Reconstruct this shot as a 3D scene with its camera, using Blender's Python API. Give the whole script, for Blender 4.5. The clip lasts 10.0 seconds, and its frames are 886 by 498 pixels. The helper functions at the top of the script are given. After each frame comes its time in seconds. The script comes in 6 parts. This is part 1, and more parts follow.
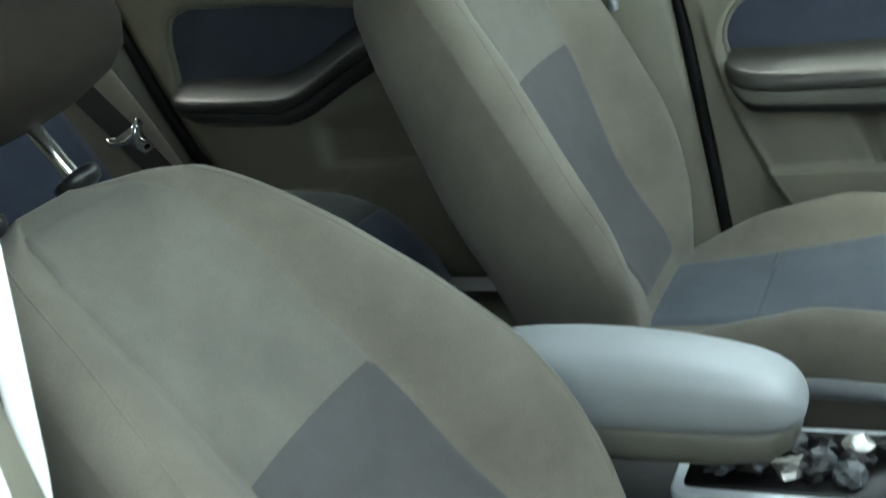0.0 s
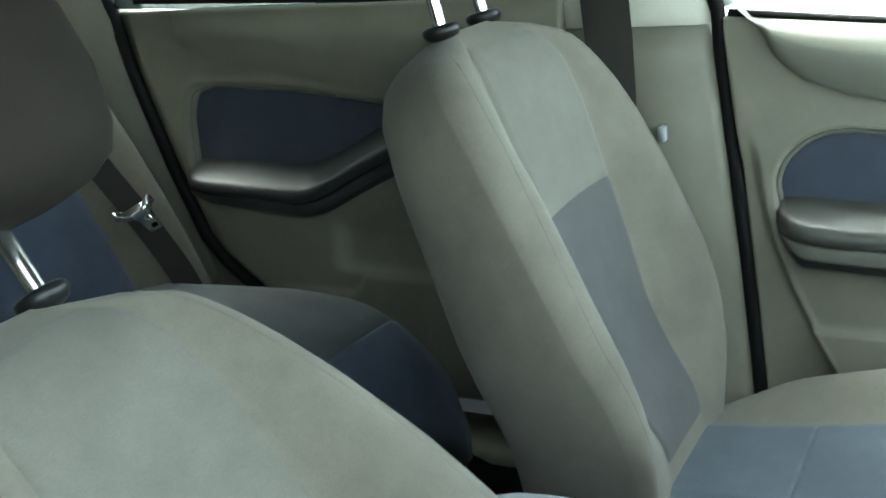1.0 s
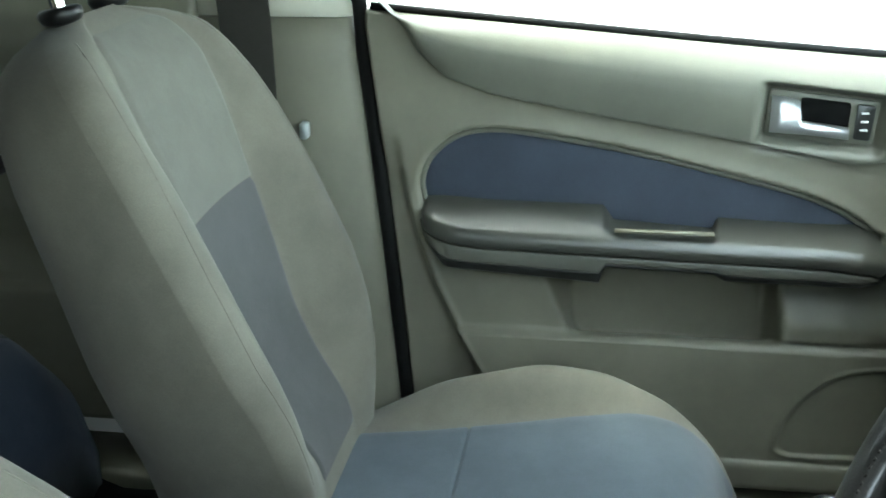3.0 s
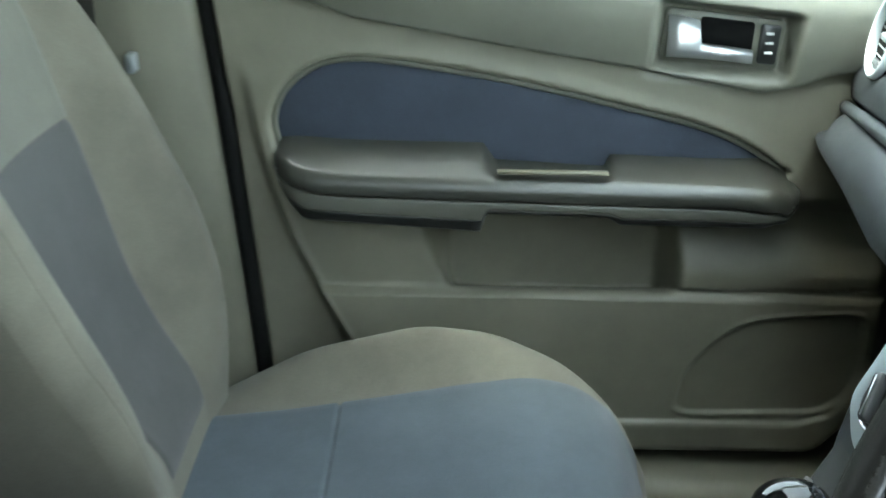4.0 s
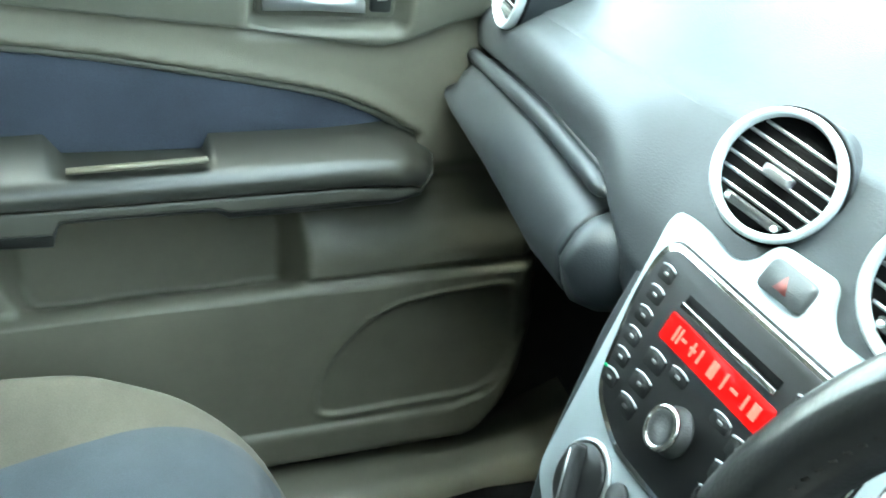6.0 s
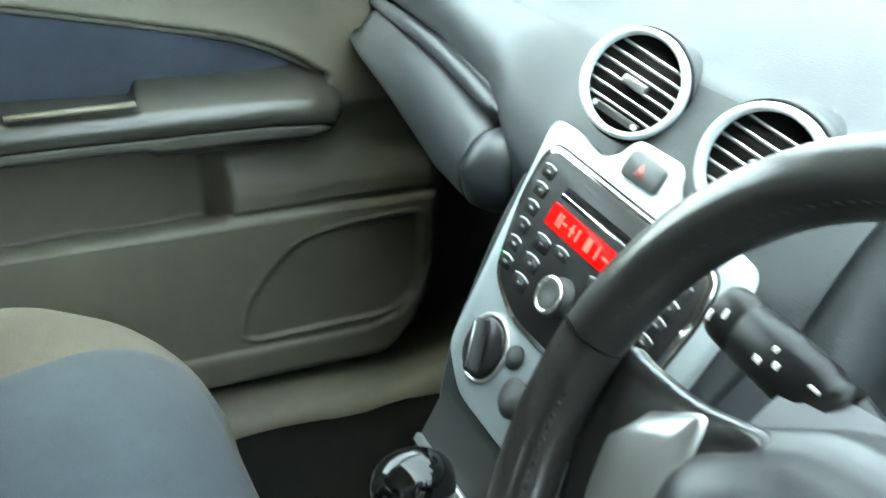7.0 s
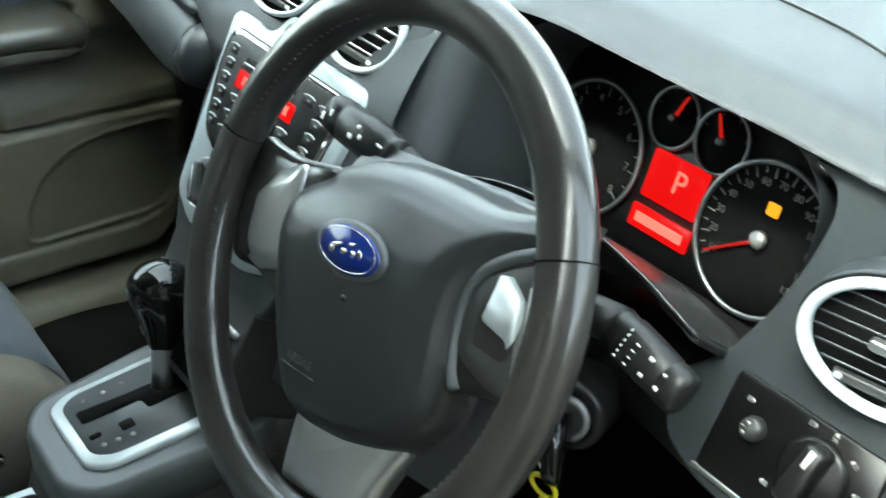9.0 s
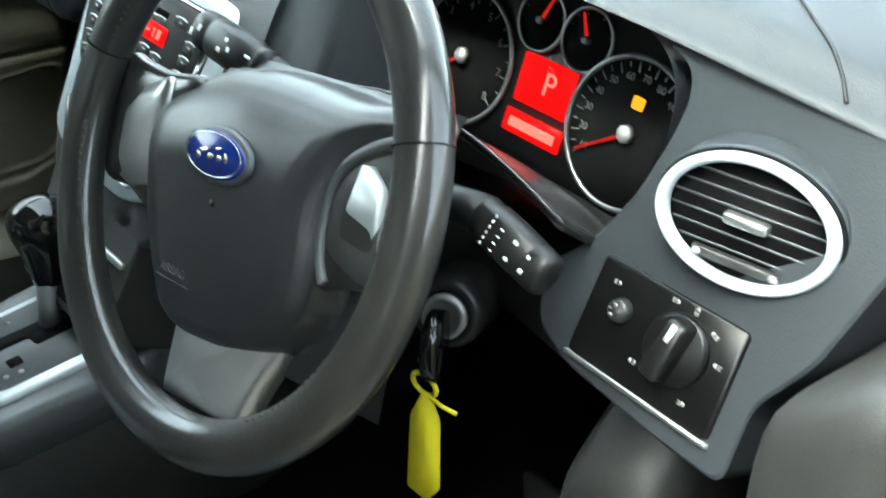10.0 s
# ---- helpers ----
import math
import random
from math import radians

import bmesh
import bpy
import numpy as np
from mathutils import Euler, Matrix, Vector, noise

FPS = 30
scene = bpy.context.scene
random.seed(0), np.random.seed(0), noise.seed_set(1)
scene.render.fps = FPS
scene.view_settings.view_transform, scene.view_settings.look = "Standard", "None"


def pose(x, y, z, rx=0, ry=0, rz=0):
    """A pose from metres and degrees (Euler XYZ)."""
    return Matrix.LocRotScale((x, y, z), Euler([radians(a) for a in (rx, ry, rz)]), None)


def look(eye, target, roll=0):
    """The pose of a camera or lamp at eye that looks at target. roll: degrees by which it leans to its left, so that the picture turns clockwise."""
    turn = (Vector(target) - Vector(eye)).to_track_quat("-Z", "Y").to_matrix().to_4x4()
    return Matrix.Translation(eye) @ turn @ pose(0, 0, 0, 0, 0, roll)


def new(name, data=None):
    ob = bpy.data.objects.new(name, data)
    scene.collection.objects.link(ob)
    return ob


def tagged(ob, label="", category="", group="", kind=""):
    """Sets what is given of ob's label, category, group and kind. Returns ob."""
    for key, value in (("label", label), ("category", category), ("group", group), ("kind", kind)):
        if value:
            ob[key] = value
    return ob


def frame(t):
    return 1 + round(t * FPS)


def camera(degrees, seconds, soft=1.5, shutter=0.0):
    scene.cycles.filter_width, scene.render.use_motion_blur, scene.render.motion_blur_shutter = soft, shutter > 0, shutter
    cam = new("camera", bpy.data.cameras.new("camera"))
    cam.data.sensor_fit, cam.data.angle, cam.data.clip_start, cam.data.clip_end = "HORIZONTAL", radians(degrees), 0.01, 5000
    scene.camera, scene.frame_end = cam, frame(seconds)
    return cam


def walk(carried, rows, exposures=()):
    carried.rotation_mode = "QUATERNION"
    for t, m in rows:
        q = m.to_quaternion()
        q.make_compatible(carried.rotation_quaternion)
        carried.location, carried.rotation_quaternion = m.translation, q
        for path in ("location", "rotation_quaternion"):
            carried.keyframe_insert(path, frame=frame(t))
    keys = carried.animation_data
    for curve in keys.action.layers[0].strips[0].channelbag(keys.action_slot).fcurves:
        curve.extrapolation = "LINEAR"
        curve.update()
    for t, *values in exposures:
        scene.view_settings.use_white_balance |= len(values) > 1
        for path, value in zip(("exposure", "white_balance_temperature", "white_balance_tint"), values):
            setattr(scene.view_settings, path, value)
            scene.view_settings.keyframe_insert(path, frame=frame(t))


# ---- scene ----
cam = camera(42.0, 10.0, shutter=0.4)
PATH = [
    (0, (1.175, 0.568, 1.025), (-0.473, -0.3, 0.296), -11.6),
    (0.5, (1.092, 0.525, 1.041), (-0.587, -0.341, 0.386), -7.2),
    (1, (1.025, 0.514, 1.054), (-0.65, -0.392, 0.443), -5.5),
    (1.5, (0.963, 0.474, 1.059), (-0.813, -0.246, 0.487), -2.0),
    (2, (0.942, 0.451, 1.047), (-0.891, -0.072, 0.441), -1.3),
    (2.5, (0.942, 0.455, 1.057), (-0.912, 0.063, 0.418), -0.7),
    (4, (0.731, 0.390, 0.985), (-1.117, 0.385, 0.221), 0.8),
    (4.5, (0.51, 0.397, 0.913), (-1.315, 0.562, 0.112), 2.1),
    (5, (0.396, 0.432, 0.902), (-1.387, 0.785, 0.069), 2.6),
    (5.5, (0.425, 0.452, 0.950), (-1.296, 0.962, 0.091), 2.9),
    (7, (0.575, 0.391, 1.01), (-1.006, 1.15, 0.048), 2.7),
    (7.5, (0.715, 0.336, 1.06), (-0.822, 1.172, 0.09), 2.8),
    (8, (0.822, 0.285, 1.103), (-0.647, 1.193, 0.094), 2.2),
    (8.5, (0.863, 0.296, 1.094), (-0.563, 1.272, 0.087), 2.4),
    (9, (0.905, 0.316, 1.081), (-0.468, 1.342, 0.051), 1.9),
    (9.5, (0.929, 0.32, 1.072), (-0.389, 1.403, 0.028), 1.8),
    (10, (0.948, 0.327, 1.048), (-0.314, 1.44, -0.032), 1.7),
]
EXPOSURES = [(0.0, 3.85, 6350, -5), (1.0, 4.3, 6100, -8), (2.5, 4.2, 6150, -8), (4.0, 4.0, 6250, -6), (4.5, 4.3, 6200, -7), (5.0, 4.5, 5900, -12), (5.5, 4.5, 5900, -12), (7.0, 4.3, 6250, -9), (8.0, 4.35, 6280, -7), (8.5, 4.05, 6280, -7), (9.0, 3.8, 6300, -6), (10.0, 3.94, 6240, -4)]
walk(cam, [(t, look(eye, target, roll)) for t, eye, target, roll in PATH], EXPOSURES)


# ---- world, sun and exposure ----
world = bpy.data.worlds.new("world")
scene.world = world
world.use_nodes = True
wn = world.node_tree.nodes
sky = wn.new("ShaderNodeTexSky")
sky.sky_type, sky.sun_disc = "NISHITA", False
sky.sun_elevation, sky.sun_rotation = radians(61), radians(176)
sky.dust_density = 3.0
soft_sky = wn.new("ShaderNodeHueSaturation")
soft_sky.inputs["Saturation"].default_value = 0.4
world.node_tree.links.new(sky.outputs[0], soft_sky.inputs["Color"])
world.node_tree.links.new(soft_sky.outputs[0], wn["Background"].inputs[0])
wn["Background"].inputs[1].default_value = 0.15
sun_data = bpy.data.lights.new("sun", "SUN")
sun_data.energy, sun_data.angle, sun_data.color = 0.9, radians(35), (1.0, 0.96, 0.9)
sun = new("sun", sun_data)
sun.matrix_world = look((-0.3, -4.4, 8), (0, 0, 0))


# ---- materials ----
def shader(name):
    m = bpy.data.materials.new(name)
    m.use_nodes = True
    nt = m.node_tree
    return m, nt, nt.nodes["Principled BSDF"]


def mixed(nt, fac, a, b):
    mx = nt.nodes.new("ShaderNodeMix")
    mx.data_type = "RGBA"
    nt.links.new(fac, mx.inputs[0])
    mx.inputs[6].default_value = (*a, 1)
    mx.inputs[7].default_value = (*b, 1)
    return mx.outputs[2]


def noise_tex(nt, scale, detail=4.0, rough=0.6, stretch=None):
    tc = nt.nodes.new("ShaderNodeTexCoord")
    n = nt.nodes.new("ShaderNodeTexNoise")
    n.inputs["Scale"].default_value, n.inputs["Detail"].default_value, n.inputs["Roughness"].default_value = scale, detail, rough
    if stretch:
        mp = nt.nodes.new("ShaderNodeMapping")
        mp.inputs["Scale"].default_value = stretch
        nt.links.new(tc.outputs["Object"], mp.inputs[0])
        nt.links.new(mp.outputs[0], n.inputs["Vector"])
    else:
        nt.links.new(tc.outputs["Object"], n.inputs["Vector"])
    return n.outputs["Fac"]


def ramp(nt, fac, lo, hi):
    r = nt.nodes.new("ShaderNodeMapRange")
    nt.links.new(fac, r.inputs[0])
    r.inputs[1].default_value, r.inputs[2].default_value = lo, hi
    return r.outputs[0]


def bump(nt, b, height, strength, distance):
    bp = nt.nodes.new("ShaderNodeBump")
    bp.inputs["Strength"].default_value, bp.inputs["Distance"].default_value = strength, distance
    nt.links.new(height, bp.inputs["Height"])
    nt.links.new(bp.outputs[0], b.inputs["Normal"])


def plastic(name, col, rough=0.55, grain=900.0, depth=0.0004, vary=0.12, spec=0.5):
    """Moulded plastic: a fine leather-like grain, with faint scuffs and dust."""
    m, nt, b = shader(name)
    if max(col) < 0.45:
        col = tuple(c * 0.72 for c in col)
    stain = ramp(nt, noise_tex(nt, 7.0, 6.0, 0.65), 0.35, 0.7)
    lo = tuple(c * (1 - vary) for c in col)
    hi = tuple(min(1, c * (1 + vary)) for c in col)
    nt.links.new(mixed(nt, stain, lo, hi), b.inputs["Base Color"])
    rr = nt.nodes.new("ShaderNodeMapRange")
    nt.links.new(noise_tex(nt, 18.0, 5.0, 0.6), rr.inputs[0])
    rr.inputs[1].default_value, rr.inputs[2].default_value = 0.3, 0.7
    rr.inputs[3].default_value, rr.inputs[4].default_value = rough - 0.015, rough + 0.025
    nt.links.new(rr.outputs[0], b.inputs["Roughness"])
    b.inputs["Specular IOR Level"].default_value = spec
    v = nt.nodes.new("ShaderNodeTexVoronoi")
    tc = nt.nodes.new("ShaderNodeTexCoord")
    nt.links.new(tc.outputs["Object"], v.inputs["Vector"])
    v.inputs["Scale"].default_value = grain
    bump(nt, b, v.outputs["Distance"], 0.35, depth)
    return m


def cloth(name, col, vary=0.16, sheen=0.08, spec=0.2):
    """Woven seat cloth: a fine weave, a slight sheen, worn and dusty in patches."""
    m, nt, b = shader(name)
    col = tuple(c * 0.72 for c in col)
    big = ramp(nt, noise_tex(nt, 9.0, 6.0, 0.65), 0.3, 0.7)
    fine = noise_tex(nt, 700.0, 2.0, 0.7)
    lo = tuple(c * (1 - vary) for c in col)
    hi = tuple(min(1, c * (1 + vary)) for c in col)
    base = mixed(nt, big, lo, hi)
    ml = nt.nodes.new("ShaderNodeMix")
    ml.data_type, ml.blend_type = "RGBA", "MULTIPLY"
    ml.inputs[0].default_value = 0.5
    nt.links.new(base, ml.inputs[6])
    nt.links.new(mixed(nt, ramp(nt, fine, 0.3, 0.7), (0.6, 0.6, 0.6), (1, 1, 1)), ml.inputs[7])
    nt.links.new(ml.outputs[2], b.inputs["Base Color"])
    b.inputs["Roughness"].default_value = 0.9
    b.inputs["Specular IOR Level"].default_value = spec
    b.inputs["Sheen Weight"].default_value = sheen
    b.inputs["Sheen Roughness"].default_value = 0.5
    bump(nt, b, fine, 0.4, 0.0006)
    return m


def metal(name, col, rough, metallic=1.0):
    m, nt, b = shader(name)
    nt.links.new(mixed(nt, ramp(nt, noise_tex(nt, 30.0, 5.0), 0.3, 0.7), tuple(c * 0.93 for c in col), col), b.inputs["Base Color"])
    b.inputs["Metallic"].default_value = metallic
    rr = nt.nodes.new("ShaderNodeMapRange")
    nt.links.new(noise_tex(nt, 60.0, 4.0), rr.inputs[0])
    rr.inputs[3].default_value, rr.inputs[4].default_value = rough * 0.94, rough * 1.06
    nt.links.new(rr.outputs[0], b.inputs["Roughness"])
    return m


def glow(name, col, strength):
    m, nt, b = shader(name)
    b.inputs["Base Color"].default_value = (0.004, 0.001, 0.001, 1)
    b.inputs["Emission Color"].default_value = (*col, 1)
    b.inputs["Emission Strength"].default_value = strength
    b.inputs["Roughness"].default_value = 0.3
    b.inputs["Specular IOR Level"].default_value = 0.04
    return m


def leather(name, col, grain=520.0, strength=0.10):
    """Smooth wheel leather with a pebbled grain, polished by use in patches."""
    m, nt, b = shader(name)
    worn = ramp(nt, noise_tex(nt, 14.0, 5.0), 0.35, 0.7)
    nt.links.new(mixed(nt, worn, col, tuple(c * 1.15 for c in col)), b.inputs["Base Color"])
    rr = nt.nodes.new("ShaderNodeMapRange")
    nt.links.new(noise_tex(nt, 22.0, 5.0), rr.inputs[0])
    rr.inputs[1].default_value, rr.inputs[2].default_value = 0.3, 0.7
    rr.inputs[3].default_value, rr.inputs[4].default_value = 0.33, 0.40
    nt.links.new(rr.outputs[0], b.inputs["Roughness"])
    v = nt.nodes.new("ShaderNodeTexVoronoi")
    tc = nt.nodes.new("ShaderNodeTexCoord")
    nt.links.new(tc.outputs["Object"], v.inputs["Vector"])
    b.inputs["Specular IOR Level"].default_value = 0.25
    b.inputs["Coat Weight"].default_value = 0.85
    b.inputs["Coat Roughness"].default_value = 0.17
    v.inputs["Scale"].default_value = grain
    bump(nt, b, v.outputs["Distance"], strength, 0.0008)
    return m


def glass(name, tint=(1, 1, 1)):
    m, nt, b = shader(name)
    b.inputs["Base Color"].default_value = (*tint, 1)
    b.inputs["Roughness"].default_value = 0.0
    b.inputs["Transmission Weight"].default_value = 1.0
    b.inputs["IOR"].default_value = 1.05
    return m


BEIGE = plastic("beige_plastic", (0.205, 0.197, 0.148), 0.46, spec=0.45)
BEIGE_PAD = plastic("beige_soft_pad", (0.155, 0.155, 0.121), 0.45)
ARM_BAND = plastic("olive_grey_plastic", (0.100, 0.098, 0.078), 0.42)
CREAM = plastic("cream_trim", (0.52, 0.51, 0.43), 0.6)
SEAT = cloth("beige_cloth", (0.164, 0.152, 0.120))
# Seat cloth in a cooler tone, with the skylight on the panel mixed in.
SEAT_UP = cloth("cool_lit_seat_cloth", (0.153, 0.147, 0.122))
BLUE = cloth("blue_grey_cloth", (0.092, 0.109, 0.126))
BLUE_BACK = cloth("dark_grey_blue_cloth", (0.088, 0.087, 0.084))
BENCH_TOP = cloth("grey_blue_bench_cloth", (0.125, 0.136, 0.142))
BLUE_REAR = cloth("blue_bench_cloth", (0.100, 0.122, 0.172))
BLUE_DOOR = cloth("blue_door_cloth", (0.060, 0.071, 0.096))
DASH = plastic("dash_plastic", (0.0285, 0.0335, 0.0372), 0.42, 700.0, 0.0003, spec=0.35)
DARK = plastic("charcoal_plastic", (0.035, 0.036, 0.035), 0.5)
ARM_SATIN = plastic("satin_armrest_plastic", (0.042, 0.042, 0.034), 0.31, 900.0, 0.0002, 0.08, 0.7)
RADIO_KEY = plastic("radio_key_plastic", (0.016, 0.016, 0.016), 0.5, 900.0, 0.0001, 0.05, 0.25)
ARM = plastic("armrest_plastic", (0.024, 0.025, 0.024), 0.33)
GREY = plastic("grey_plastic", (0.10, 0.11, 0.115), 0.4)
BLACK = plastic("black_plastic", (0.012, 0.012, 0.012), 0.35, 1200.0, 0.0002, spec=0.3)
GLOSS = plastic("gloss_black", (0.006, 0.006, 0.006), 0.08, 50.0, 0.0)
# Near-black; on undersides and in openings it stands in for deep shade.
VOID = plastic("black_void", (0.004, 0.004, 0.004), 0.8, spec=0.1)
FASCIA = metal("silver_fascia_paint", (0.37, 0.42, 0.44), 0.36, 0.25)
SILVER = metal("silver_paint", (0.58, 0.64, 0.66), 0.34, 0.25)
SATIN = metal("satin_silver", (0.50, 0.51, 0.51), 0.33, 0.9)
CHROME = metal("chrome", (0.85, 0.85, 0.83), 0.1)
SWITCH_BLACK = plastic("switch_black", (0.006, 0.006, 0.006), 0.30, 1200.0, 0.0001, 0.05, 0.18)
RUBBER = plastic("rubber_seal", (0.008, 0.008, 0.008), 0.6, spec=0.12)
CARPET = cloth("dark_carpet", (0.008, 0.008, 0.0075), 0.35, 0.0, 0.03)
BELT = cloth("grey_webbing", (0.045, 0.042, 0.036), 0.16, 0.0)
LINER = cloth("headliner_cloth", (0.20, 0.195, 0.175), 0.06)
LEATHER = leather("black_leather", (0.013, 0.0125, 0.012), 420.0, 0.16)
# Head restraint tone, set far darker than the seat cloth.
HEADREST = cloth("dark_headrest_cloth", (0.026, 0.022, 0.018), 0.16, 0.0, 0.1)
VINYL = plastic("pale_grey_vinyl", (0.38, 0.41, 0.41), 0.42, 600.0, 0.0004, 0.06)
GRIP = leather("pebbled_leather", (0.016, 0.015, 0.0138), 480.0, 0.22)
THREAD = cloth("grey_thread", (0.045, 0.042, 0.038), 0.2, 0.0)
HUB_PLASTIC = plastic("airbag_plastic", (0.016, 0.0172, 0.019), 0.36, 900.0, 0.0001, 0.03, 0.75)
WALL = plastic("light_blocking_wall", (0.065, 0.062, 0.058), 0.9, 60.0, 0.003)
PALE_RED = plastic("faded_red", (0.30, 0.09, 0.08), 0.5, 200.0, 0.0)
DIM = plastic("dim_print", (0.30, 0.30, 0.29), 0.5, 300.0, 0.0)
WHITE = plastic("white_print", (0.75, 0.75, 0.72), 0.5, 300.0, 0.0)
BODY = metal("white_car_paint", (0.78, 0.79, 0.78), 0.2, 0.0)
GAITER = plastic("smooth_dark_plastic", (0.022, 0.022, 0.022), 0.22, 900.0, 0.0001, 0.05)
RED = glow("red_display", (1.0, 0.003, 0.006), 0.065)
RED_TEXT = glow("pale_red_segments", (1.0, 0.16, 0.12), 0.13)
RED_DIM = glow("red_needle", (1.0, 0.02, 0.015), 0.04)
AMBER = glow("amber_lamp", (1.0, 0.38, 0.02), 0.10)
GREEN = glow("green_lamp", (0.1, 0.9, 0.4), 0.06)
HUBGREY = metal("needle_cap", (0.26, 0.26, 0.255), 0.4, 0.6)
DIAL_RIM = metal("dull_chrome", (0.26, 0.265, 0.27), 0.32, 0.9)
NUMERAL = plastic("dim_dial_print", (0.15, 0.15, 0.145), 0.5, 300.0, 0.0)
BADGE = plastic("blue_enamel", (0.01, 0.035, 0.26), 0.15, 50.0, 0.0)
YELLOW = plastic("yellow_tag", (0.80, 0.70, 0.02), 0.4, 200.0, 0.0, 0.04)
def tinted(name, through_, gloss=0.05):
    """Dark privacy glass: a coloured see-through sheet with a faint mirror on it."""
    m = bpy.data.materials.new(name)
    m.use_nodes = True
    nt = m.node_tree
    nt.nodes.remove(nt.nodes["Principled BSDF"])
    tr = nt.nodes.new("ShaderNodeBsdfTransparent")
    tr.inputs[0].default_value = (*through_, 1)
    gl = nt.nodes.new("ShaderNodeBsdfGlossy")
    gl.inputs["Roughness"].default_value = 0.02
    mx = nt.nodes.new("ShaderNodeMixShader")
    mx.inputs[0].default_value = gloss
    nt.links.new(tr.outputs[0], mx.inputs[1])
    nt.links.new(gl.outputs[0], mx.inputs[2])
    nt.links.new(mx.outputs[0], nt.nodes["Material Output"].inputs[0])
    return m


TINT = tinted("tinted_glass", (0.19, 0.205, 0.20))
# Darker than the opposite pane, only to hold light off the rear cabin.
BLOCK_TINT = tinted("light_blocking_glass", (0.06, 0.065, 0.062))
GLASS = glass("clear_glass", (0.97, 1.0, 0.98))
FOIL = metal("crumpled_foil", (0.55, 0.55, 0.5), 0.3, 0.6)
PALE = plastic("pale_bright_ground", (0.62, 0.61, 0.57), 0.9, 30.0, 0.003)
GROUND = plastic("dark_asphalt", (0.06, 0.06, 0.058), 0.9, 40.0, 0.004)


# ---- mesh helpers ----
def part(name, bm, material, parent=None, label="", smooth=True, subdiv=0, bevel=0.0):
    me = bpy.data.meshes.new(name)
    bmesh.ops.recalc_face_normals(bm, faces=bm.faces)
    for f in bm.faces:
        f.smooth = smooth
    bm.to_mesh(me)
    bm.free()
    me.materials.append(material)
    ob = new(name, me)
    ob.parent = parent
    if label:
        ob["label"] = label
    if bevel:
        md = ob.modifiers.new("bevel", "BEVEL")
        md.width, md.segments, md.limit_method, md.angle_limit = bevel, 3, "ANGLE", radians(35)
    if subdiv:
        md = ob.modifiers.new("subsurf", "SUBSURF")
        md.levels = md.render_levels = subdiv
    if bevel or (smooth and not subdiv):
        md = ob.modifiers.new("normals", "WEIGHTED_NORMAL") if bevel else None
    return ob


def thing(name, label, category, at=(0, 0, 0), group="", kind=""):
    return tagged(new(name), label, category, group, kind) if at == (0, 0, 0) else _placed(name, label, category, at, group, kind)


def _placed(name, label, category, at, group, kind):
    ob = tagged(new(name), label, category, group, kind)
    ob.location = at
    return ob


def box(a, b, bm=None):
    bm = bm or bmesh.new()
    c = [(x, y, z) for x in (a[0], b[0]) for y in (a[1], b[1]) for z in (a[2], b[2])]
    v = [bm.verts.new(p) for p in c]
    for q in ((0, 1, 3, 2), (4, 6, 7, 5), (0, 4, 5, 1), (2, 3, 7, 6), (0, 2, 6, 4), (1, 5, 7, 3)):
        bm.faces.new([v[i] for i in q])
    return bm


def loft(rings, closed=True, caps=True, bm=None):
    """Skins a row of equal rings of points."""
    bm = bm or bmesh.new()
    vs = [[bm.verts.new(p) for p in r] for r in rings]
    n = len(vs[0])
    for a, b in zip(vs, vs[1:]):
        for i in range(n if closed else n - 1):
            j = (i + 1) % n
            bm.faces.new((a[i], a[j], b[j], b[i]))
    if caps and closed:
        bm.faces.new(vs[0])
        bm.faces.new(vs[-1])
    return bm


def sheet(fn, us, vs, thick=None):
    """A grid surface fn(u, v), with a skirt of thickness along thick."""
    bm = bmesh.new()
    g = [[bm.verts.new(fn(u, v)) for v in vs] for u in us]
    for i in range(len(us) - 1):
        for j in range(len(vs) - 1):
            bm.faces.new((g[i][j], g[i + 1][j], g[i + 1][j + 1], g[i][j + 1]))
    if thick is not None:
        edge = [g[i][0] for i in range(len(us))] + g[-1][1:] + [g[i][-1] for i in range(len(us) - 2, -1, -1)] + g[0][-2:0:-1]
        t = Vector(thick)
        low = [bm.verts.new(v.co + t) for v in edge]
        for i in range(len(edge)):
            j = (i + 1) % len(edge)
            bm.faces.new((edge[i], edge[j], low[j], low[i]))
        bm.faces.new(low)
    return bm


def axes(o, u, v):
    """Local axes: origin, u, v and their normal, as a matrix."""
    u, v = Vector(u).normalized(), Vector(v).normalized()
    n = u.cross(v).normalized()
    v = n.cross(u)
    m = Matrix((u, v, n)).transposed().to_4x4()
    m.translation = o
    return m


def plate(m, outline, low, high, bm=None, inset=0.0):
    """An outline of (u, v) extruded along the normal of m from low to high; inset narrows the top edge."""
    c = Vector((sum(p[0] for p in outline) / len(outline), sum(p[1] for p in outline) / len(outline)))
    rings = [[m @ Vector((u, v, low)) for u, v in outline]]
    if inset:
        rings.append([m @ Vector((u, v, high - inset)) for u, v in outline])
        top = []
        for u, v in outline:
            d = Vector((u, v)) - c
            k = max(0.0, 1 - inset / max(d.length, 1e-4))
            top.append(m @ Vector((c.x + d.x * k, c.y + d.y * k, high)))
        rings.append(top)
    else:
        rings.append([m @ Vector((u, v, high)) for u, v in outline])
    return loft(rings, bm=bm)


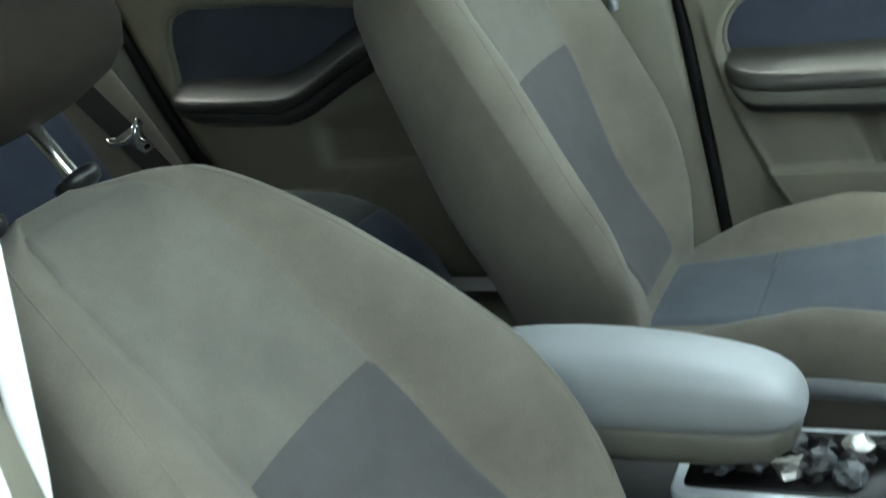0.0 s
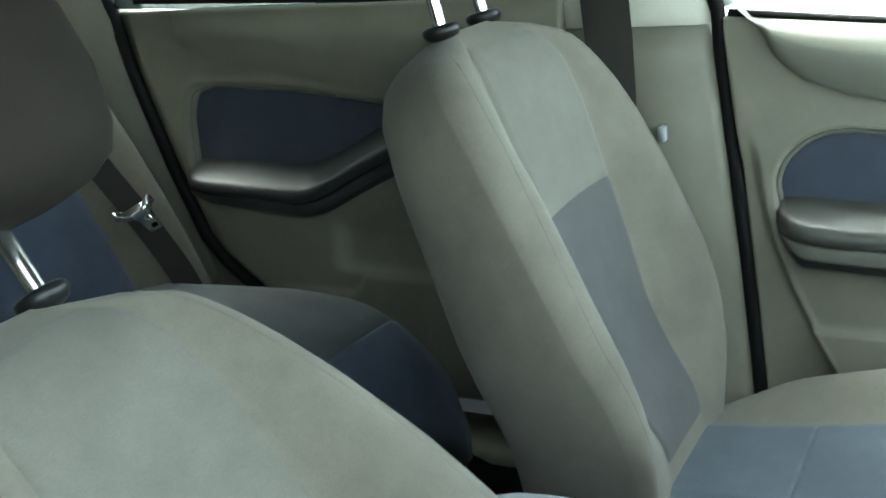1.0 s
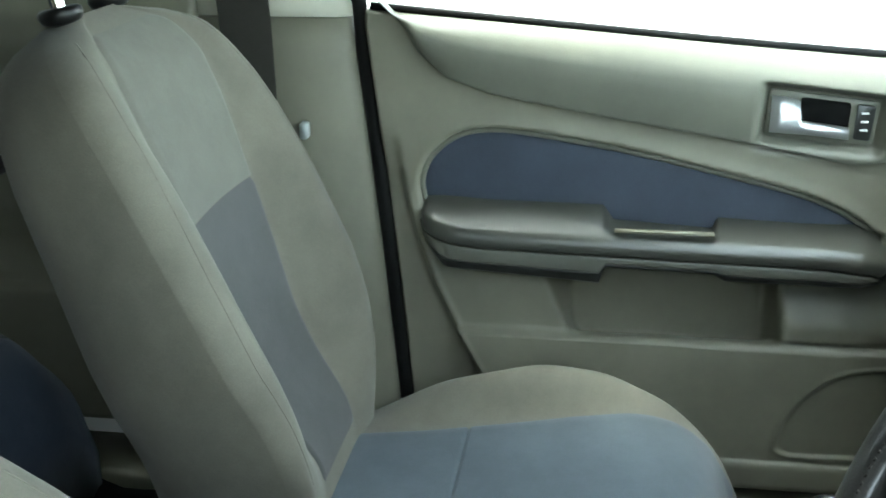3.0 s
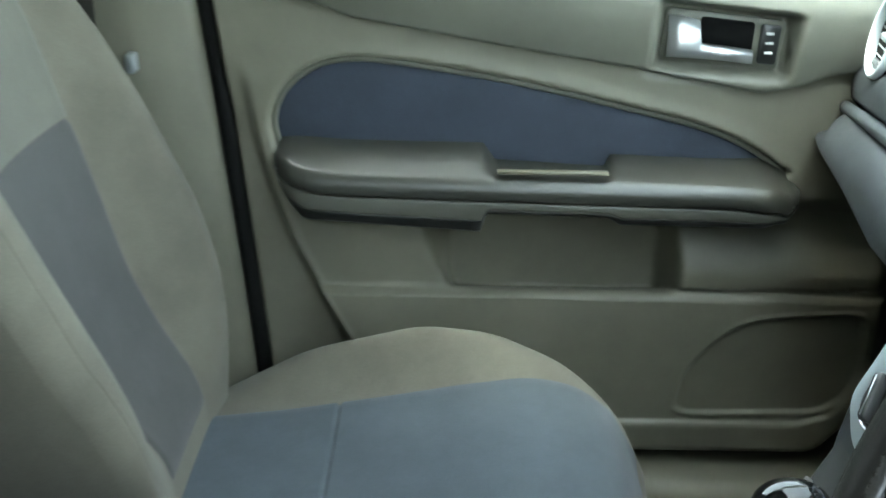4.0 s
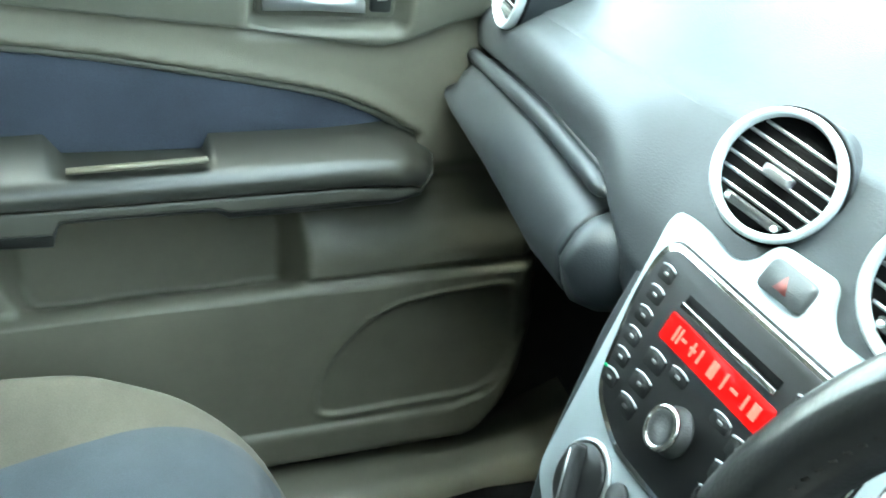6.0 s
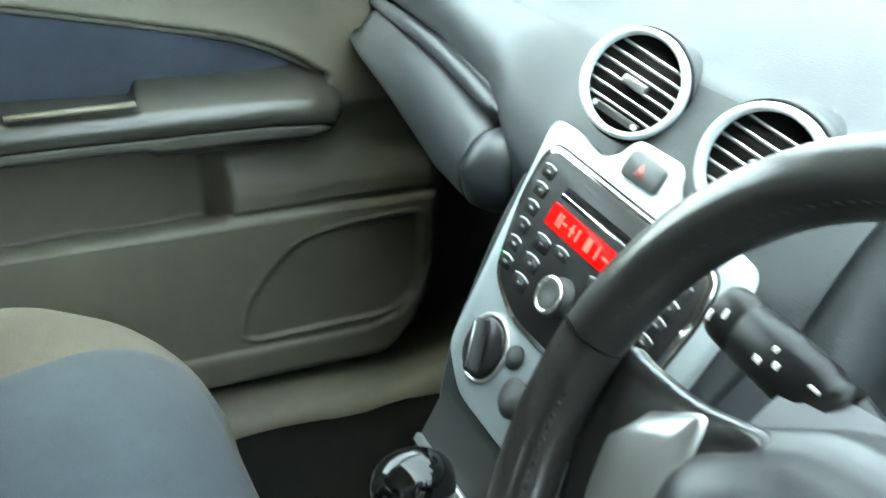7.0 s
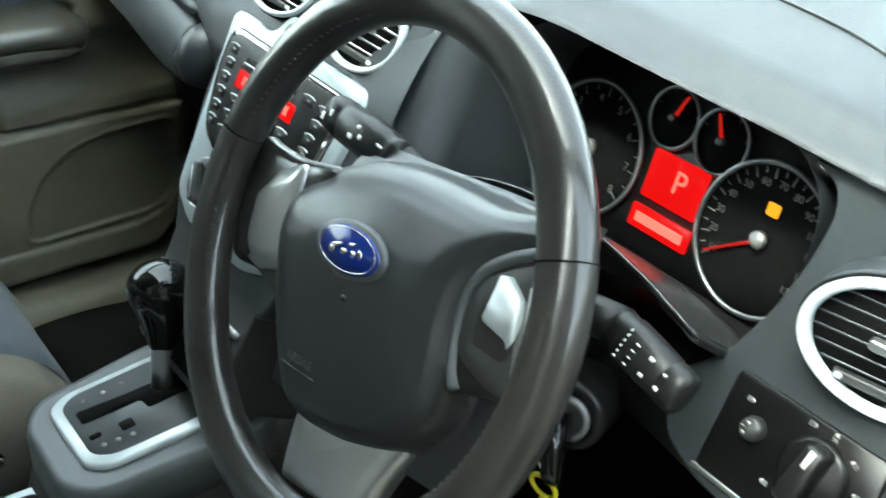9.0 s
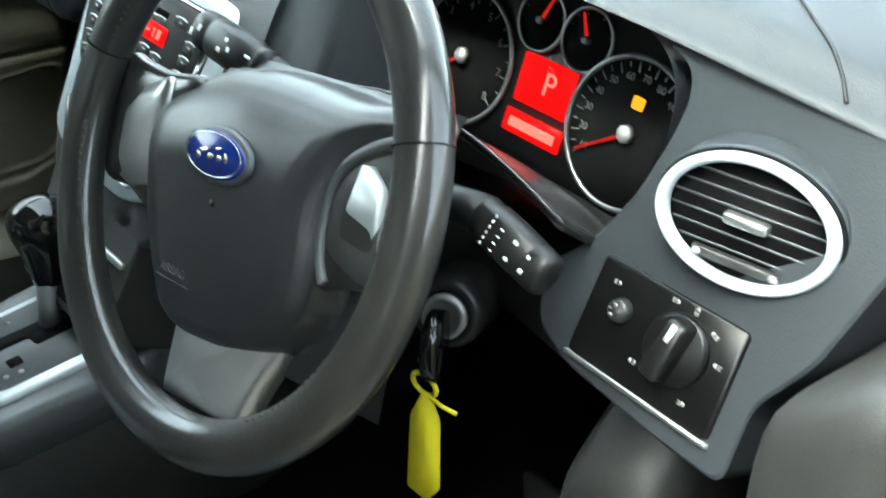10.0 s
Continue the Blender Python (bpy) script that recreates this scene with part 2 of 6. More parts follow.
def rounded(points, r, steps=5):
    """Rounds the corners of an outline."""
    out = []
    n = len(points)
    for i in range(n):
        p, a, b = Vector(points[i]), Vector(points[i - 1]), Vector(points[(i + 1) % n])
        ra = min(r, (a - p).length * 0.48, (b - p).length * 0.48)
        s, e = p + (a - p).normalized() * ra, p + (b - p).normalized() * ra
        for k in range(steps + 1):
            t = k / steps
            out.append(tuple((1 - t) ** 2 * s + 2 * t * (1 - t) * p + t * t * e))
    return out


def rect(u0, v0, u1, v1, r=0.0):
    pts = [(u0, v0), (u1, v0), (u1, v1), (u0, v1)]
    return rounded(pts, r) if r else pts


def circle(r, n=40, u=0.0, v=0.0, ry=None):
    return [(u + r * math.cos(2 * math.pi * i / n), v + (ry or r) * math.sin(2 * math.pi * i / n)) for i in range(n)]


def spline(points, n):
    """n points along a smooth curve through the given ones."""
    P = [Vector(p) for p in points]
    P = [2 * P[0] - P[1]] + P + [2 * P[-1] - P[-2]]
    out = []
    for k in range(n):
        s = k / (n - 1) * (len(P) - 3)
        i = min(int(s), len(P) - 4)
        t = s - i
        a, b, c, d = P[i:i + 4]
        out.append(0.5 * ((2 * b) + (c - a) * t + (2 * a - 5 * b + 4 * c - d) * t * t + (3 * b - a - 3 * c + d) * t ** 3))
    return out


def tube(path, r, n=12, ends=True, bm=None, flat=1.0):
    """A round bar along a path; r may be a list."""
    P = [Vector(p) for p in path]
    rings = []
    side = None
    for i, p in enumerate(P):
        t = (P[min(i + 1, len(P) - 1)] - P[max(i - 1, 0)]).normalized()
        if side is None:
            side = t.orthogonal().normalized()
        side = (side - t * side.dot(t)).normalized()
        up = t.cross(side)
        ri = r[i] if isinstance(r, (list, tuple)) else r
        rings.append([p + side * ri * math.cos(2 * math.pi * k / n) + up * ri * flat * math.sin(2 * math.pi * k / n) for k in range(n)])
    return loft(rings, caps=ends, bm=bm)


def torus(m, R, r, n=64, k=14, a0=0.0, a1=360.0, rz=None, ends=True):
    full = abs(a1 - a0) >= 360
    rings = []
    for i in range(n + 1):
        a = radians(a0 + (a1 - a0) * i / n)
        rings.append([m @ Vector(((R + r * math.cos(2 * math.pi * j / k)) * math.cos(a), (R + r * math.cos(2 * math.pi * j / k)) * math.sin(a), (rz or r) * math.sin(2 * math.pi * j / k))) for j in range(k)])
    bm = loft(rings, caps=ends and not full)
    if full:
        bmesh.ops.remove_doubles(bm, verts=bm.verts, dist=1e-6)
    return bm


def lathe(m, profile, n=40, bm=None):
    """A profile of (radius, height) turned round the normal of m."""
    rings = [[m @ Vector((r * math.cos(2 * math.pi * i / n), r * math.sin(2 * math.pi * i / n), h)) for i in range(n)] for r, h in profile]
    return loft(rings, bm=bm)


def soft(x, table, w):
    """interp with its corners rounded off over a width w."""
    return sum(interp(x + w * k, table) for k in (-1, -0.6, -0.2, 0.2, 0.6, 1)) / 6


def interp(x, table):
    xs, ys = zip(*table)
    return float(np.interp(x, xs, ys))


def step(x, a, b):
    t = min(1.0, max(0.0, (x - a) / (b - a)))
    return t * t * (3 - 2 * t)


def inside(p, poly):
    hit = False
    x, y = p
    for i in range(len(poly)):
        (x0, y0), (x1, y1) = poly[i - 1], poly[i]
        if (y0 > y) != (y1 > y) and x < (x1 - x0) * (y - y0) / (y1 - y0) + x0:
            hit = not hit
    return hit


def edge_gap(p, poly):
    """Distance of p to an outline, negative inside."""
    best = 9.0
    q = Vector(p)
    for i in range(len(poly)):
        a, b = Vector(poly[i - 1]), Vector(poly[i])
        ab = b - a
        t = min(1.0, max(0.0, (q - a).dot(ab) / max(ab.length_squared, 1e-12)))
        best = min(best, (q - a - ab * t).length)
    return -best if inside(p, poly) else best


def lettering(text, m, size, material, parent, name="numeral"):
    """Built-in letters as a mesh lying in the axes m."""
    cu = bpy.data.curves.new(name, "FONT")
    cu.body, cu.size, cu.align_x, cu.align_y, cu.extrude = text, size, "CENTER", "CENTER", 0.0002
    tmp = bpy.data.objects.new("tmp", cu)
    scene.collection.objects.link(tmp)
    me = bpy.data.meshes.new_from_object(tmp.evaluated_get(bpy.context.evaluated_depsgraph_get()))
    bpy.data.objects.remove(tmp)
    me.transform(m)
    me.materials.append(material)
    ob = new(name, me)
    ob.parent = parent
    return ob


# ---- ground, floor and shell ----
ground = part("ground", sheet(lambda u, v: Vector((u, v, -0.32)), [-400, -30, -6, -2, 2, 6, 30, 400], [-400, -30, -6, -2, 2, 6, 30, 400], (0, 0, -0.1)), GROUND, smooth=False)
tagged(ground, "dark asphalt ground under and round the car", "ground", kind="structure")

# Bright strip of ground, added so the passenger windows look out on white.
pavement = part("pavement", sheet(lambda u, v: Vector((u, v, -0.31)), [-300, -60, -20, -8, -3, -1.7], [-120, -30, -8, -2, 2, 8, 30, 120], (0, 0, -0.09)), PALE, smooth=False)
tagged(pavement, "pale ground added beyond the passenger side to whiten its windows", "pavement", kind="structure")


def floor_z(x, y):
    tunnel = 0.16 * (1 - step(abs(x), 0.06, 0.15))
    toe = 0.30 * step(y, 1.05, 1.45)
    rear = 0.10 * step(-y, 0.30, 0.55) + 0.045 * step(abs(x), 0.50, 0.61)
    return 0.012 * noise.noise(Vector((x * 9, y * 9, 0))) + max(tunnel, 0) + toe + rear


floor = part("floor", sheet(lambda u, v: Vector((u, v, floor_z(u, v))), np.linspace(-0.70, 0.74, 49), np.linspace(-1.35, 1.5, 90), (0, 0, -0.08)), CARPET)
tagged(floor, "dark worn carpet on the car floor", "floor", kind="structure")
# Unseen wall, added only to cut the light from the driver's side.
yard = part("wall_east", box((1.64, -5.0, -0.32), (1.80, 0.45, 2.9)), WALL)
tagged(yard, "unseen wall added beside the car to block light", "wall", kind="structure")
for sx in (-1, 1):
    ob = part("wall_west" if sx < 0 else "wall_east", box((min(sx * 0.755, sx * 0.763), -1.40, -0.12), (max(sx * 0.755, sx * 0.763), -0.50, 0.84)), BEIGE)
    tagged(ob, "inner side panel beside the rear bench", "wall", kind="structure")
# Black here paints the footwell's shade into the panel.
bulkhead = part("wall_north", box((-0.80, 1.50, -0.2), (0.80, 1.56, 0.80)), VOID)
tagged(bulkhead, "bulkhead behind the dashboard, black in place of shade", "wall", kind="structure")


def roof(u, v):
    return Vector((u, v, 1.235 - 0.12 * (u / 0.62) ** 4 * 0.5 - 0.10 * step(v, 0.35, 0.9) ** 2 - 0.05 * step(-v, 0.6, 1.4)))


ceiling = part("ceiling", sheet(roof, np.linspace(-0.62, 0.62, 21), np.linspace(-1.35, 0.62, 30), (0, 0, 0.03)), LINER)
tagged(ceiling, "pale cloth headliner under the car roof", "ceiling", kind="structure")
wall_rear = part("wall_south", loft([[(x, y, z) for x, z in rounded([(-0.76, -0.1), (0.76, -0.1), (0.76, 0.86), (0.60, 1.16), (-0.60, 1.16), (-0.76, 0.86)], 0.05)] for y in (-1.40, -1.36)]), BEIGE)
tagged(wall_rear, "beige tailgate trim behind the rear bench", "wall", kind="structure")

# pillars of the shell: thin bars between the openings
for sx, side in ((-1, "left"), (1, "right")):
    ob = part("trim", tube(spline([(sx * 0.74, 1.22, 0.82), (sx * 0.68, 0.92, 1.02), (sx * 0.60, 0.60, 1.17)], 14), 0.035, 14), CREAM)
    tagged(ob, "cream windscreen pillar trim beside the windscreen", "trim", kind="structure")
    ob = part("trim", tube(spline([(sx * 0.60, 0.60, 1.17), (sx * 0.61, 0.0, 1.20), (sx * 0.60, -0.9, 1.15), (sx * 0.60, -1.36, 1.08)], 14), 0.03, 12), CREAM)
    tagged(ob, "cream roof rail trim above the doors", "trim", kind="structure")
    ob = part("trim", loft([[(sx * (0.735 - 0.13 * (z - 0.3) ** 2), y, z) for y, z in ((-1.36, z0), (y0, z0))] + [(sx * 0.80, y, z) for y, z in ((y0, z0), (-1.36, z0))] for z0, y0, z in ((0.30, -0.98, 0.3), (0.6, -1.06, 0.6), (0.85, -1.10, 0.85), (1.14, -1.22, 1.14))]), BEIGE)
    tagged(ob, "grey-beige rear pillar trim behind the door", "trim", kind="structure")

# passenger B pillar: lower grey-beige cover, cream upper cover
PIL = [(0.10, 0.010, 0.128), (0.20, 0.000, 0.126), (0.40, -0.022, 0.108), (0.60, -0.040, 0.088), (0.80, -0.060, 0.064)]


def pillar_cover(z0, z1, back, sx=-1.0, out=0.70):
    rings = []
    for z in np.linspace(z0, z1, 14):
        ya = interp(z, [(p[0], p[1]) for p in PIL]) - (0.06 + 0.05 * step(z, 0.2, 0.8)) - 0.04 * step(z, 0.8, 1.2) - back
        yb = interp(z, [(p[0], p[2]) for p in PIL]) - 0.06 * step(z, 0.8, 1.2) - back
        inner = out - 0.10 * step(z, 0.86, 1.22)
        rings.append([(sx * (inner + 0.07), ya, z), (sx * (inner + 0.012), ya, z), (sx * inner, ya + 0.02, z), (sx * (inner - 0.004), (ya + yb) / 2, z), (sx * inner, yb - 0.016, z), (sx * (inner + 0.012), yb, z), (sx * (inner + 0.07), yb, z)])
    return loft(rings)


bp = thing("pillar_trim", "grey-beige centre pillar cover with a cream upper cover", "pillar trim")
part("lower_cover", pillar_cover(0.06, 0.806, 0), BEIGE, bp)
part("upper_cover", pillar_cover(0.809, 1.20, 0), CREAM, bp, "cream upper cover")
bp2 = thing("pillar_trim", "grey-beige centre pillar cover beside the open driver's door", "pillar trim")
part("lower_cover", pillar_cover(0.06, 0.806, 0.09, 1.0), BEIGE, bp2)
part("upper_cover", pillar_cover(0.809, 1.20, 0.09, 1.0), CREAM, bp2, "cream upper cover")
part("door_flange", tube([(0.708, -0.075, 0.40), (0.702, -0.047, 0.55), (0.700, -0.024, 0.655), (0.700, 0.010, 0.845), (0.69, 0.02, 0.93), (0.64, -0.04, 1.15)], 0.010, 10), BODY, bp2, "bright white painted flange")

belt = thing("seat_belt", "dark grey belt webbing hanging down the centre pillar", "seat belt")
part("webbing", loft([[(-0.675 + 0.03 * step(z, 0.55, 0.66) * 0 - dx + 0.08 * step(z, 0.86, 1.2), y0 - 0.012, z), (-0.675 - dx + 0.08 * step(z, 0.86, 1.2), y0 + 0.065, z), (-0.677 - dx + 0.08 * step(z, 0.86, 1.2), y0 + 0.065, z), (-0.677 - dx + 0.08 * step(z, 0.86, 1.2), y0 - 0.012, z)] for z, y0, dx in ((0.30, -0.10, 0.0), (0.55, -0.105, 0), (0.80, -0.11, 0), (0.95, -0.115, 0), (1.15, -0.125, 0))]), BELT, belt, smooth=False)
part("guide", loft([[(x, y, z) for y, z in rect(-0.010, 0.634, 0.002, 0.658, 0.004)] for x in (-0.69, -0.672)]), VINYL, belt, "small pale belt stop")


# ---- passenger front door ----
CREASE = [(0.20, 0.290), (0.256, 0.258), (0.332, 0.217), (0.405, 0.182), (0.484, 0.155), (0.559, 0.137), (0.62, 0.128), (0.83, 0.095)]
PAD = [(0.10, 0.84), (0.148, 0.795), (0.165, 0.763), (0.206, 0.727), (0.272, 0.704), (0.448, 0.673), (0.634, 0.644), (0.784, 0.616), (0.826, 0.623), (0.866, 0.638), (1.0, 0.66)]
INSERT = [(0.172, 0.535), (0.167, 0.571), (0.182, 0.608), (0.218, 0.638), (0.261, 0.649), (0.324, 0.646), (0.466, 0.624), (0.609, 0.593), (0.719, 0.566), (0.779, 0.541), (0.813, 0.518), (0.813, 0.505), (0.60, 0.50), (0.40, 0.51), (0.20, 0.52)]
INSERT = [tuple(p) for p in spline(INSERT, 64)]
SPEAKER = [(0.712, 0.168), (0.716, 0.20), (0.730, 0.235), (0.750, 0.262), (0.780, 0.290), (0.811, 0.303), (0.86, 0.310), (0.958, 0.314), (0.960, 0.215), (0.947, 0.186), (0.915, 0.164), (0.73, 0.160)]
SPEAKER = rounded(SPEAKER, 0.02, 3)
HANDLE = [(0.652, 0.650), (0.656, 0.724), (0.812, 0.708), (0.806, 0.640)]


def belt_z(y):
    return interp(y, [(0.05, 0.826), (0.35, 0.803), (0.60, 0.783), (0.98, 0.757), (1.1, 0.75)])


def front_card(y, z):
    x = -0.697
    x -= 0.012 * (1 - step(y - interp(z, CREASE), -0.004, 0.010)) * (1 - step(z, 0.56, 0.66))
    x += 0.0045 * (1 - step(abs(y - interp(z, CREASE) - 0.008), 0.0, 0.010)) * (1 - step(z, 0.50, 0.60))
    g = edge_gap((y, z), INSERT)
    x += 0.004 * (1 - step(g, 0.0, 0.03)) - 0.018 * (1 - step(g, 0.001, 0.007))
    h = edge_gap((y, z), HANDLE)
    x -= 0.004 * (1 - step(h, 0.012, 0.022)) + 0.012 * (1 - step(h, 0.0, 0.006))
    # the lower panel with its pocket, lip and speaker field
    low = step(y - interp(z, CREASE), 0.0, 0.012)
    lip = 1 - step(z, 0.333, 0.3425)
    x += low * lip * (0.016 + 0.004 * step(z, 0.20, 0.33)) * step(y, 0.205, 0.23)
    left = 0.354 + (0.412 - z) * 0.51
    cup = step(y, left, left + 0.022 + 0.03 * step(z, 0.36, 0.44)) * (1 - step(y, 0.680, 0.708))
    cup *= step(z, 0.340, 0.350) * (1 - step(z, 0.45, 0.49))
    x -= 0.060 * cup
    block = step(y, 0.690, 0.712) * step(z, 0.340, 0.346) * (1 - step(z, 0.445, 0.475))
    x += block * (0.011 - 0.030 * step(z, 0.362, 0.432))
    s = edge_gap((y, z), SPEAKER)
    x -= 0.004 * (1 - step(s, -0.003, 0.003))
    x += 0.002 * (1 - step(abs(s - 0.004), 0.0, 0.006))
    hem = interp(y, [(0.885, 0.0), (0.926, 0.012), (0.955, 0.044), (0.975, 0.10)])
    x += 0.007 * (1 - step(z - hem, 0.141, 0.149)) * low
    x -= 0.04 * (1 - step(z, 0.074, 0.105))
    end = interp(z, [(0.075, 0.865), (0.09, 0.902), (0.11, 0.930), (0.14, 0.955), (0.18, 0.973), (0.25, 0.985)])
    x -= 0.10 * step(y, end - 0.015, end + 0.06)
    # the pocket's floor lies lower than its lip
    return Vector((x, y, z - 0.036 * cup * (1 - step(z, 0.345, 0.44))))


def edge_y(z):
    return interp(z, [(p[0], p[2]) for p in PIL]) + 0.024


def card_point(u, z):
    y0 = edge_y(z)
    y = y0 + u * (1.05 - y0)
    return front_card(y, 0.072 + (z - 0.072) * (belt_z(y) - 0.016 + 0.012 * (1 - step(y, 0.14, 0.19)) - 0.072) / 0.75)


door = thing("front_door", "closed grey-beige front passenger door with blue cloth insert", "car door")
CARD_Z = sorted(list(np.linspace(0.072, 0.150, 14)) + list(np.linspace(0.152, 0.200, 30)) + list(np.linspace(0.204, 0.316, 24)) + list(np.linspace(0.318, 0.352, 20)) + list(np.linspace(0.357, 0.822, 96)))
card = part("door_card", sheet(card_point, np.linspace(0, 1, 200), CARD_Z, (-0.062, 0, 0)), BEIGE, door)


def flat_insert(poly, x, puff, material, parent, name, n=40):
    """A soft cloth field that fills an outline of (y, z), as rings towards its middle."""
    c = Vector((sum(p[0] for p in poly) / len(poly), sum(p[1] for p in poly) / len(poly)))
    rings = []
    for k in (1.0, 0.985, 0.95, 0.88, 0.7, 0.45, 0.2, 0.02):
        rings.append([(x + puff * (1 - k ** 6), c.x + (y - c.x) * k, c.y + (z - c.y) * k) for y, z in poly])
    return part(name, loft(rings), material, parent, "dark blue woven cloth insert")


flat_insert(INSERT, -0.709, 0.009, BLUE_DOOR, door, "insert")


def edge_bead(poly, x, r, parent, material=None):
    """A thin moulded bead along an outline of (y, z)."""
    pts = [Vector((x, y, z)) for y, z in poly]
    path = spline(pts + [pts[0]], 90)
    part("insert_edge", tube(path, r, 8), material or ARM, parent, "moulded edge bead round the cloth")


edge_bead(INSERT, -0.7060, 0.0045, door, BEIGE_PAD)


def pad_point(y, v):
    """The soft upper pad: an undercut lower lip, a full roll, then in to the window line."""
    z0, z1 = interp(y, PAD), belt_z(y) - 0.004
    h = max(0.004, z1 - z0)
    x = -0.697 + (interp(v, [(0.0, -0.006), (0.03, 0.004), (0.07, 0.009), (0.14, 0.012)]) if v < 0.12 else soft(v, [(0.0, 0.008), (0.14, 0.012), (0.30, 0.017), (0.5, 0.020), (0.7, 0.019), (0.85, 0.011), (1.0, -0.008), (1.1, -0.02)], 0.07)) * min(1.0, 0.3 + h / 0.06)
    z = z0 + h * interp(v, [(0.0, 0.03), (0.03, 0.0), (0.07, 0.01), (1.0, 1.0)])
    k = edge_gap((y, z), HANDLE)
    x = x + (-0.709 - x) * (1 - step(k, 0.0, 0.012))
    return Vector((x - 0.05 * step(y, 0.90, 1.0), y, z))


part("upper_pad", sheet(pad_point, np.linspace(0.104, 1.0, 150), [0, 0.015, 0.03, 0.05, 0.07, 0.10, 0.14] + list(np.linspace(0.18, 1.0, 60)), (-0.02, 0, 0)), BEIGE_PAD, door, "soft grey-beige upper pad")


def arm_section(y, top, bot, k, ledge=None, lower=""):
    """A cut through the armrest: a sloping top, a full roll, a groove, and a lower band that tucks in."""
    x0, d = -0.712, 0.066 * k
    lz = min(top - 0.010, ledge if ledge else top - 0.42 * (top - bot))
    g = lz - 0.024 if ledge else lz - 0.25 * (top - bot)
    lz = max(lz, bot + 0.5 * (top - bot))
    g = min(lz - 0.002, max(g, bot + min(0.012, 0.2 * (top - bot))))
    mid = bot + 0.42 * (g - 0.002 - bot)
    if lower == "band":
        pts = [(0.0, g - 0.002), (0.88, g - 0.002), (0.915, g - 0.003), (0.93, g - 0.006), (0.930, mid + 0.003), (0.92, mid), (0.0, mid)]
        return [(x0 + d * u, y, max(mid, min(g - 0.002, z))) for u, z in pts]
    if lower == "under":
        pts = [(0.0, mid - 0.0004), (0.905, mid - 0.0004), (0.86, mid - 0.004), (0.80, bot + 0.003), (0.74, bot), (0.3, bot - 0.001), (0.0, bot - 0.001)]
        return [(x0 + d * u, y, max(bot - 0.001, min(mid - 0.0004, z))) for u, z in pts]
    pts = [(0.0, top), (0.10, top - 0.001), (0.60, lz + 0.45 * (top - lz) * 0.5 + 0.004), (0.80, lz + 0.006), (0.92, lz + 0.001), (0.985, lz - 0.007), (1.0, lz - 0.013), (0.99, g + 0.004), (0.965, g + 0.0005), (0.90, g - 0.001), (0.3, g - 0.001), (0.0, g - 0.001)]
    return [(x0 + d * u, y, min(top, max(bot - 0.002, z))) for u, z in pts]


ARM_LEDGE = [(0.16, 0.528), (0.20, 0.517), (0.24, 0.510), (0.45, 0.505), (0.75, 0.499), (0.815, 0.492), (0.851, 0.474)]
ARM_TOP = [(0.166, 0.530), (0.172, 0.545), (0.20, 0.549), (0.436, 0.549), (0.452, 0.522), (0.594, 0.514), (0.600, 0.534), (0.80, 0.526), (0.825, 0.516), (0.842, 0.502), (0.851, 0.488)]
ARM_BOT = [(0.166, 0.506), (0.182, 0.472), (0.205, 0.448), (0.434, 0.434), (0.442, 0.459), (0.598, 0.456), (0.614, 0.446), (0.80, 0.444), (0.825, 0.450), (0.842, 0.463), (0.851, 0.474)]
ARM_IN = [(0.166, 0.35), (0.172, 0.6), (0.19, 0.86), (0.215, 1.0), (0.80, 1.0), (0.83, 0.85), (0.845, 0.6), (0.851, 0.3)]
ys = sorted(list(np.linspace(0.166, 0.215, 9)) + list(np.linspace(0.23, 0.42, 8)) + [0.434, 0.437, 0.441, 0.446, 0.452, 0.458] + list(np.linspace(0.47, 0.58, 6)) + [0.592, 0.595, 0.598, 0.601, 0.606, 0.614] + list(np.linspace(0.63, 0.78, 6)) + list(np.linspace(0.79, 0.851, 11)))
part("armrest", loft([arm_section(y, interp(y, ARM_TOP), interp(y, ARM_BOT), interp(y, ARM_IN), interp(y, ARM_LEDGE)) for y in ys]), ARM_SATIN, door, "dark grey moulded armrest with pull cup")
# The underside gets the darker plastic to paint in the shade below the band.
for nm, kind_, mt, lb in (("armrest_band", "band", ARM_BAND, "olive-grey lower band of the armrest"), ("armrest_underside", "under", ARM, "armrest underside, darkened in place of its shade")):
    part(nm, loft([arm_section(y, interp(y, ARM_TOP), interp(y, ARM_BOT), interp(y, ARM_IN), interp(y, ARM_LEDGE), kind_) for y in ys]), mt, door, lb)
part("pull_cup_strip", loft([[(-0.662, y, 0.516), (-0.653, y, 0.516), (-0.652, y, 0.5200), (-0.663, y, 0.5200)] for y in (0.454, 0.594)]), BEIGE, door, "thin beige strip in the pull cup")
hm = axes((-0.708, 0, 0), (0, 1, 0), (0, 0, 1))
hd = part("handle_bezel", plate(hm, rounded([(0.655, 0.654), (0.659, 0.721), (0.809, 0.705), (0.803, 0.644)], 0.008), 0.0, 0.006, inset=0.001), BEIGE_PAD, door)
part("handle_recess", plate(hm, rounded([(0.700, 0.667), (0.702, 0.710), (0.770, 0.703), (0.768, 0.661)], 0.006), 0.0045, 0.0068), VOID, hd)
part("lever", loft([[(-0.700 + dx, y, z0 + dz) for dx, dz in ((0.0, 0.0), (0.010, 0.003), (0.012, 0.013), (0.006, h), (0.0, h))] for y, z0, h in ((0.662, 0.659, 0.052), (0.680, 0.658, 0.052), (0.700, 0.657, 0.048), (0.704, 0.657, 0.020), (0.73, 0.655, 0.019), (0.768, 0.651, 0.018))]), SATIN, hd, "bright silver release lever")
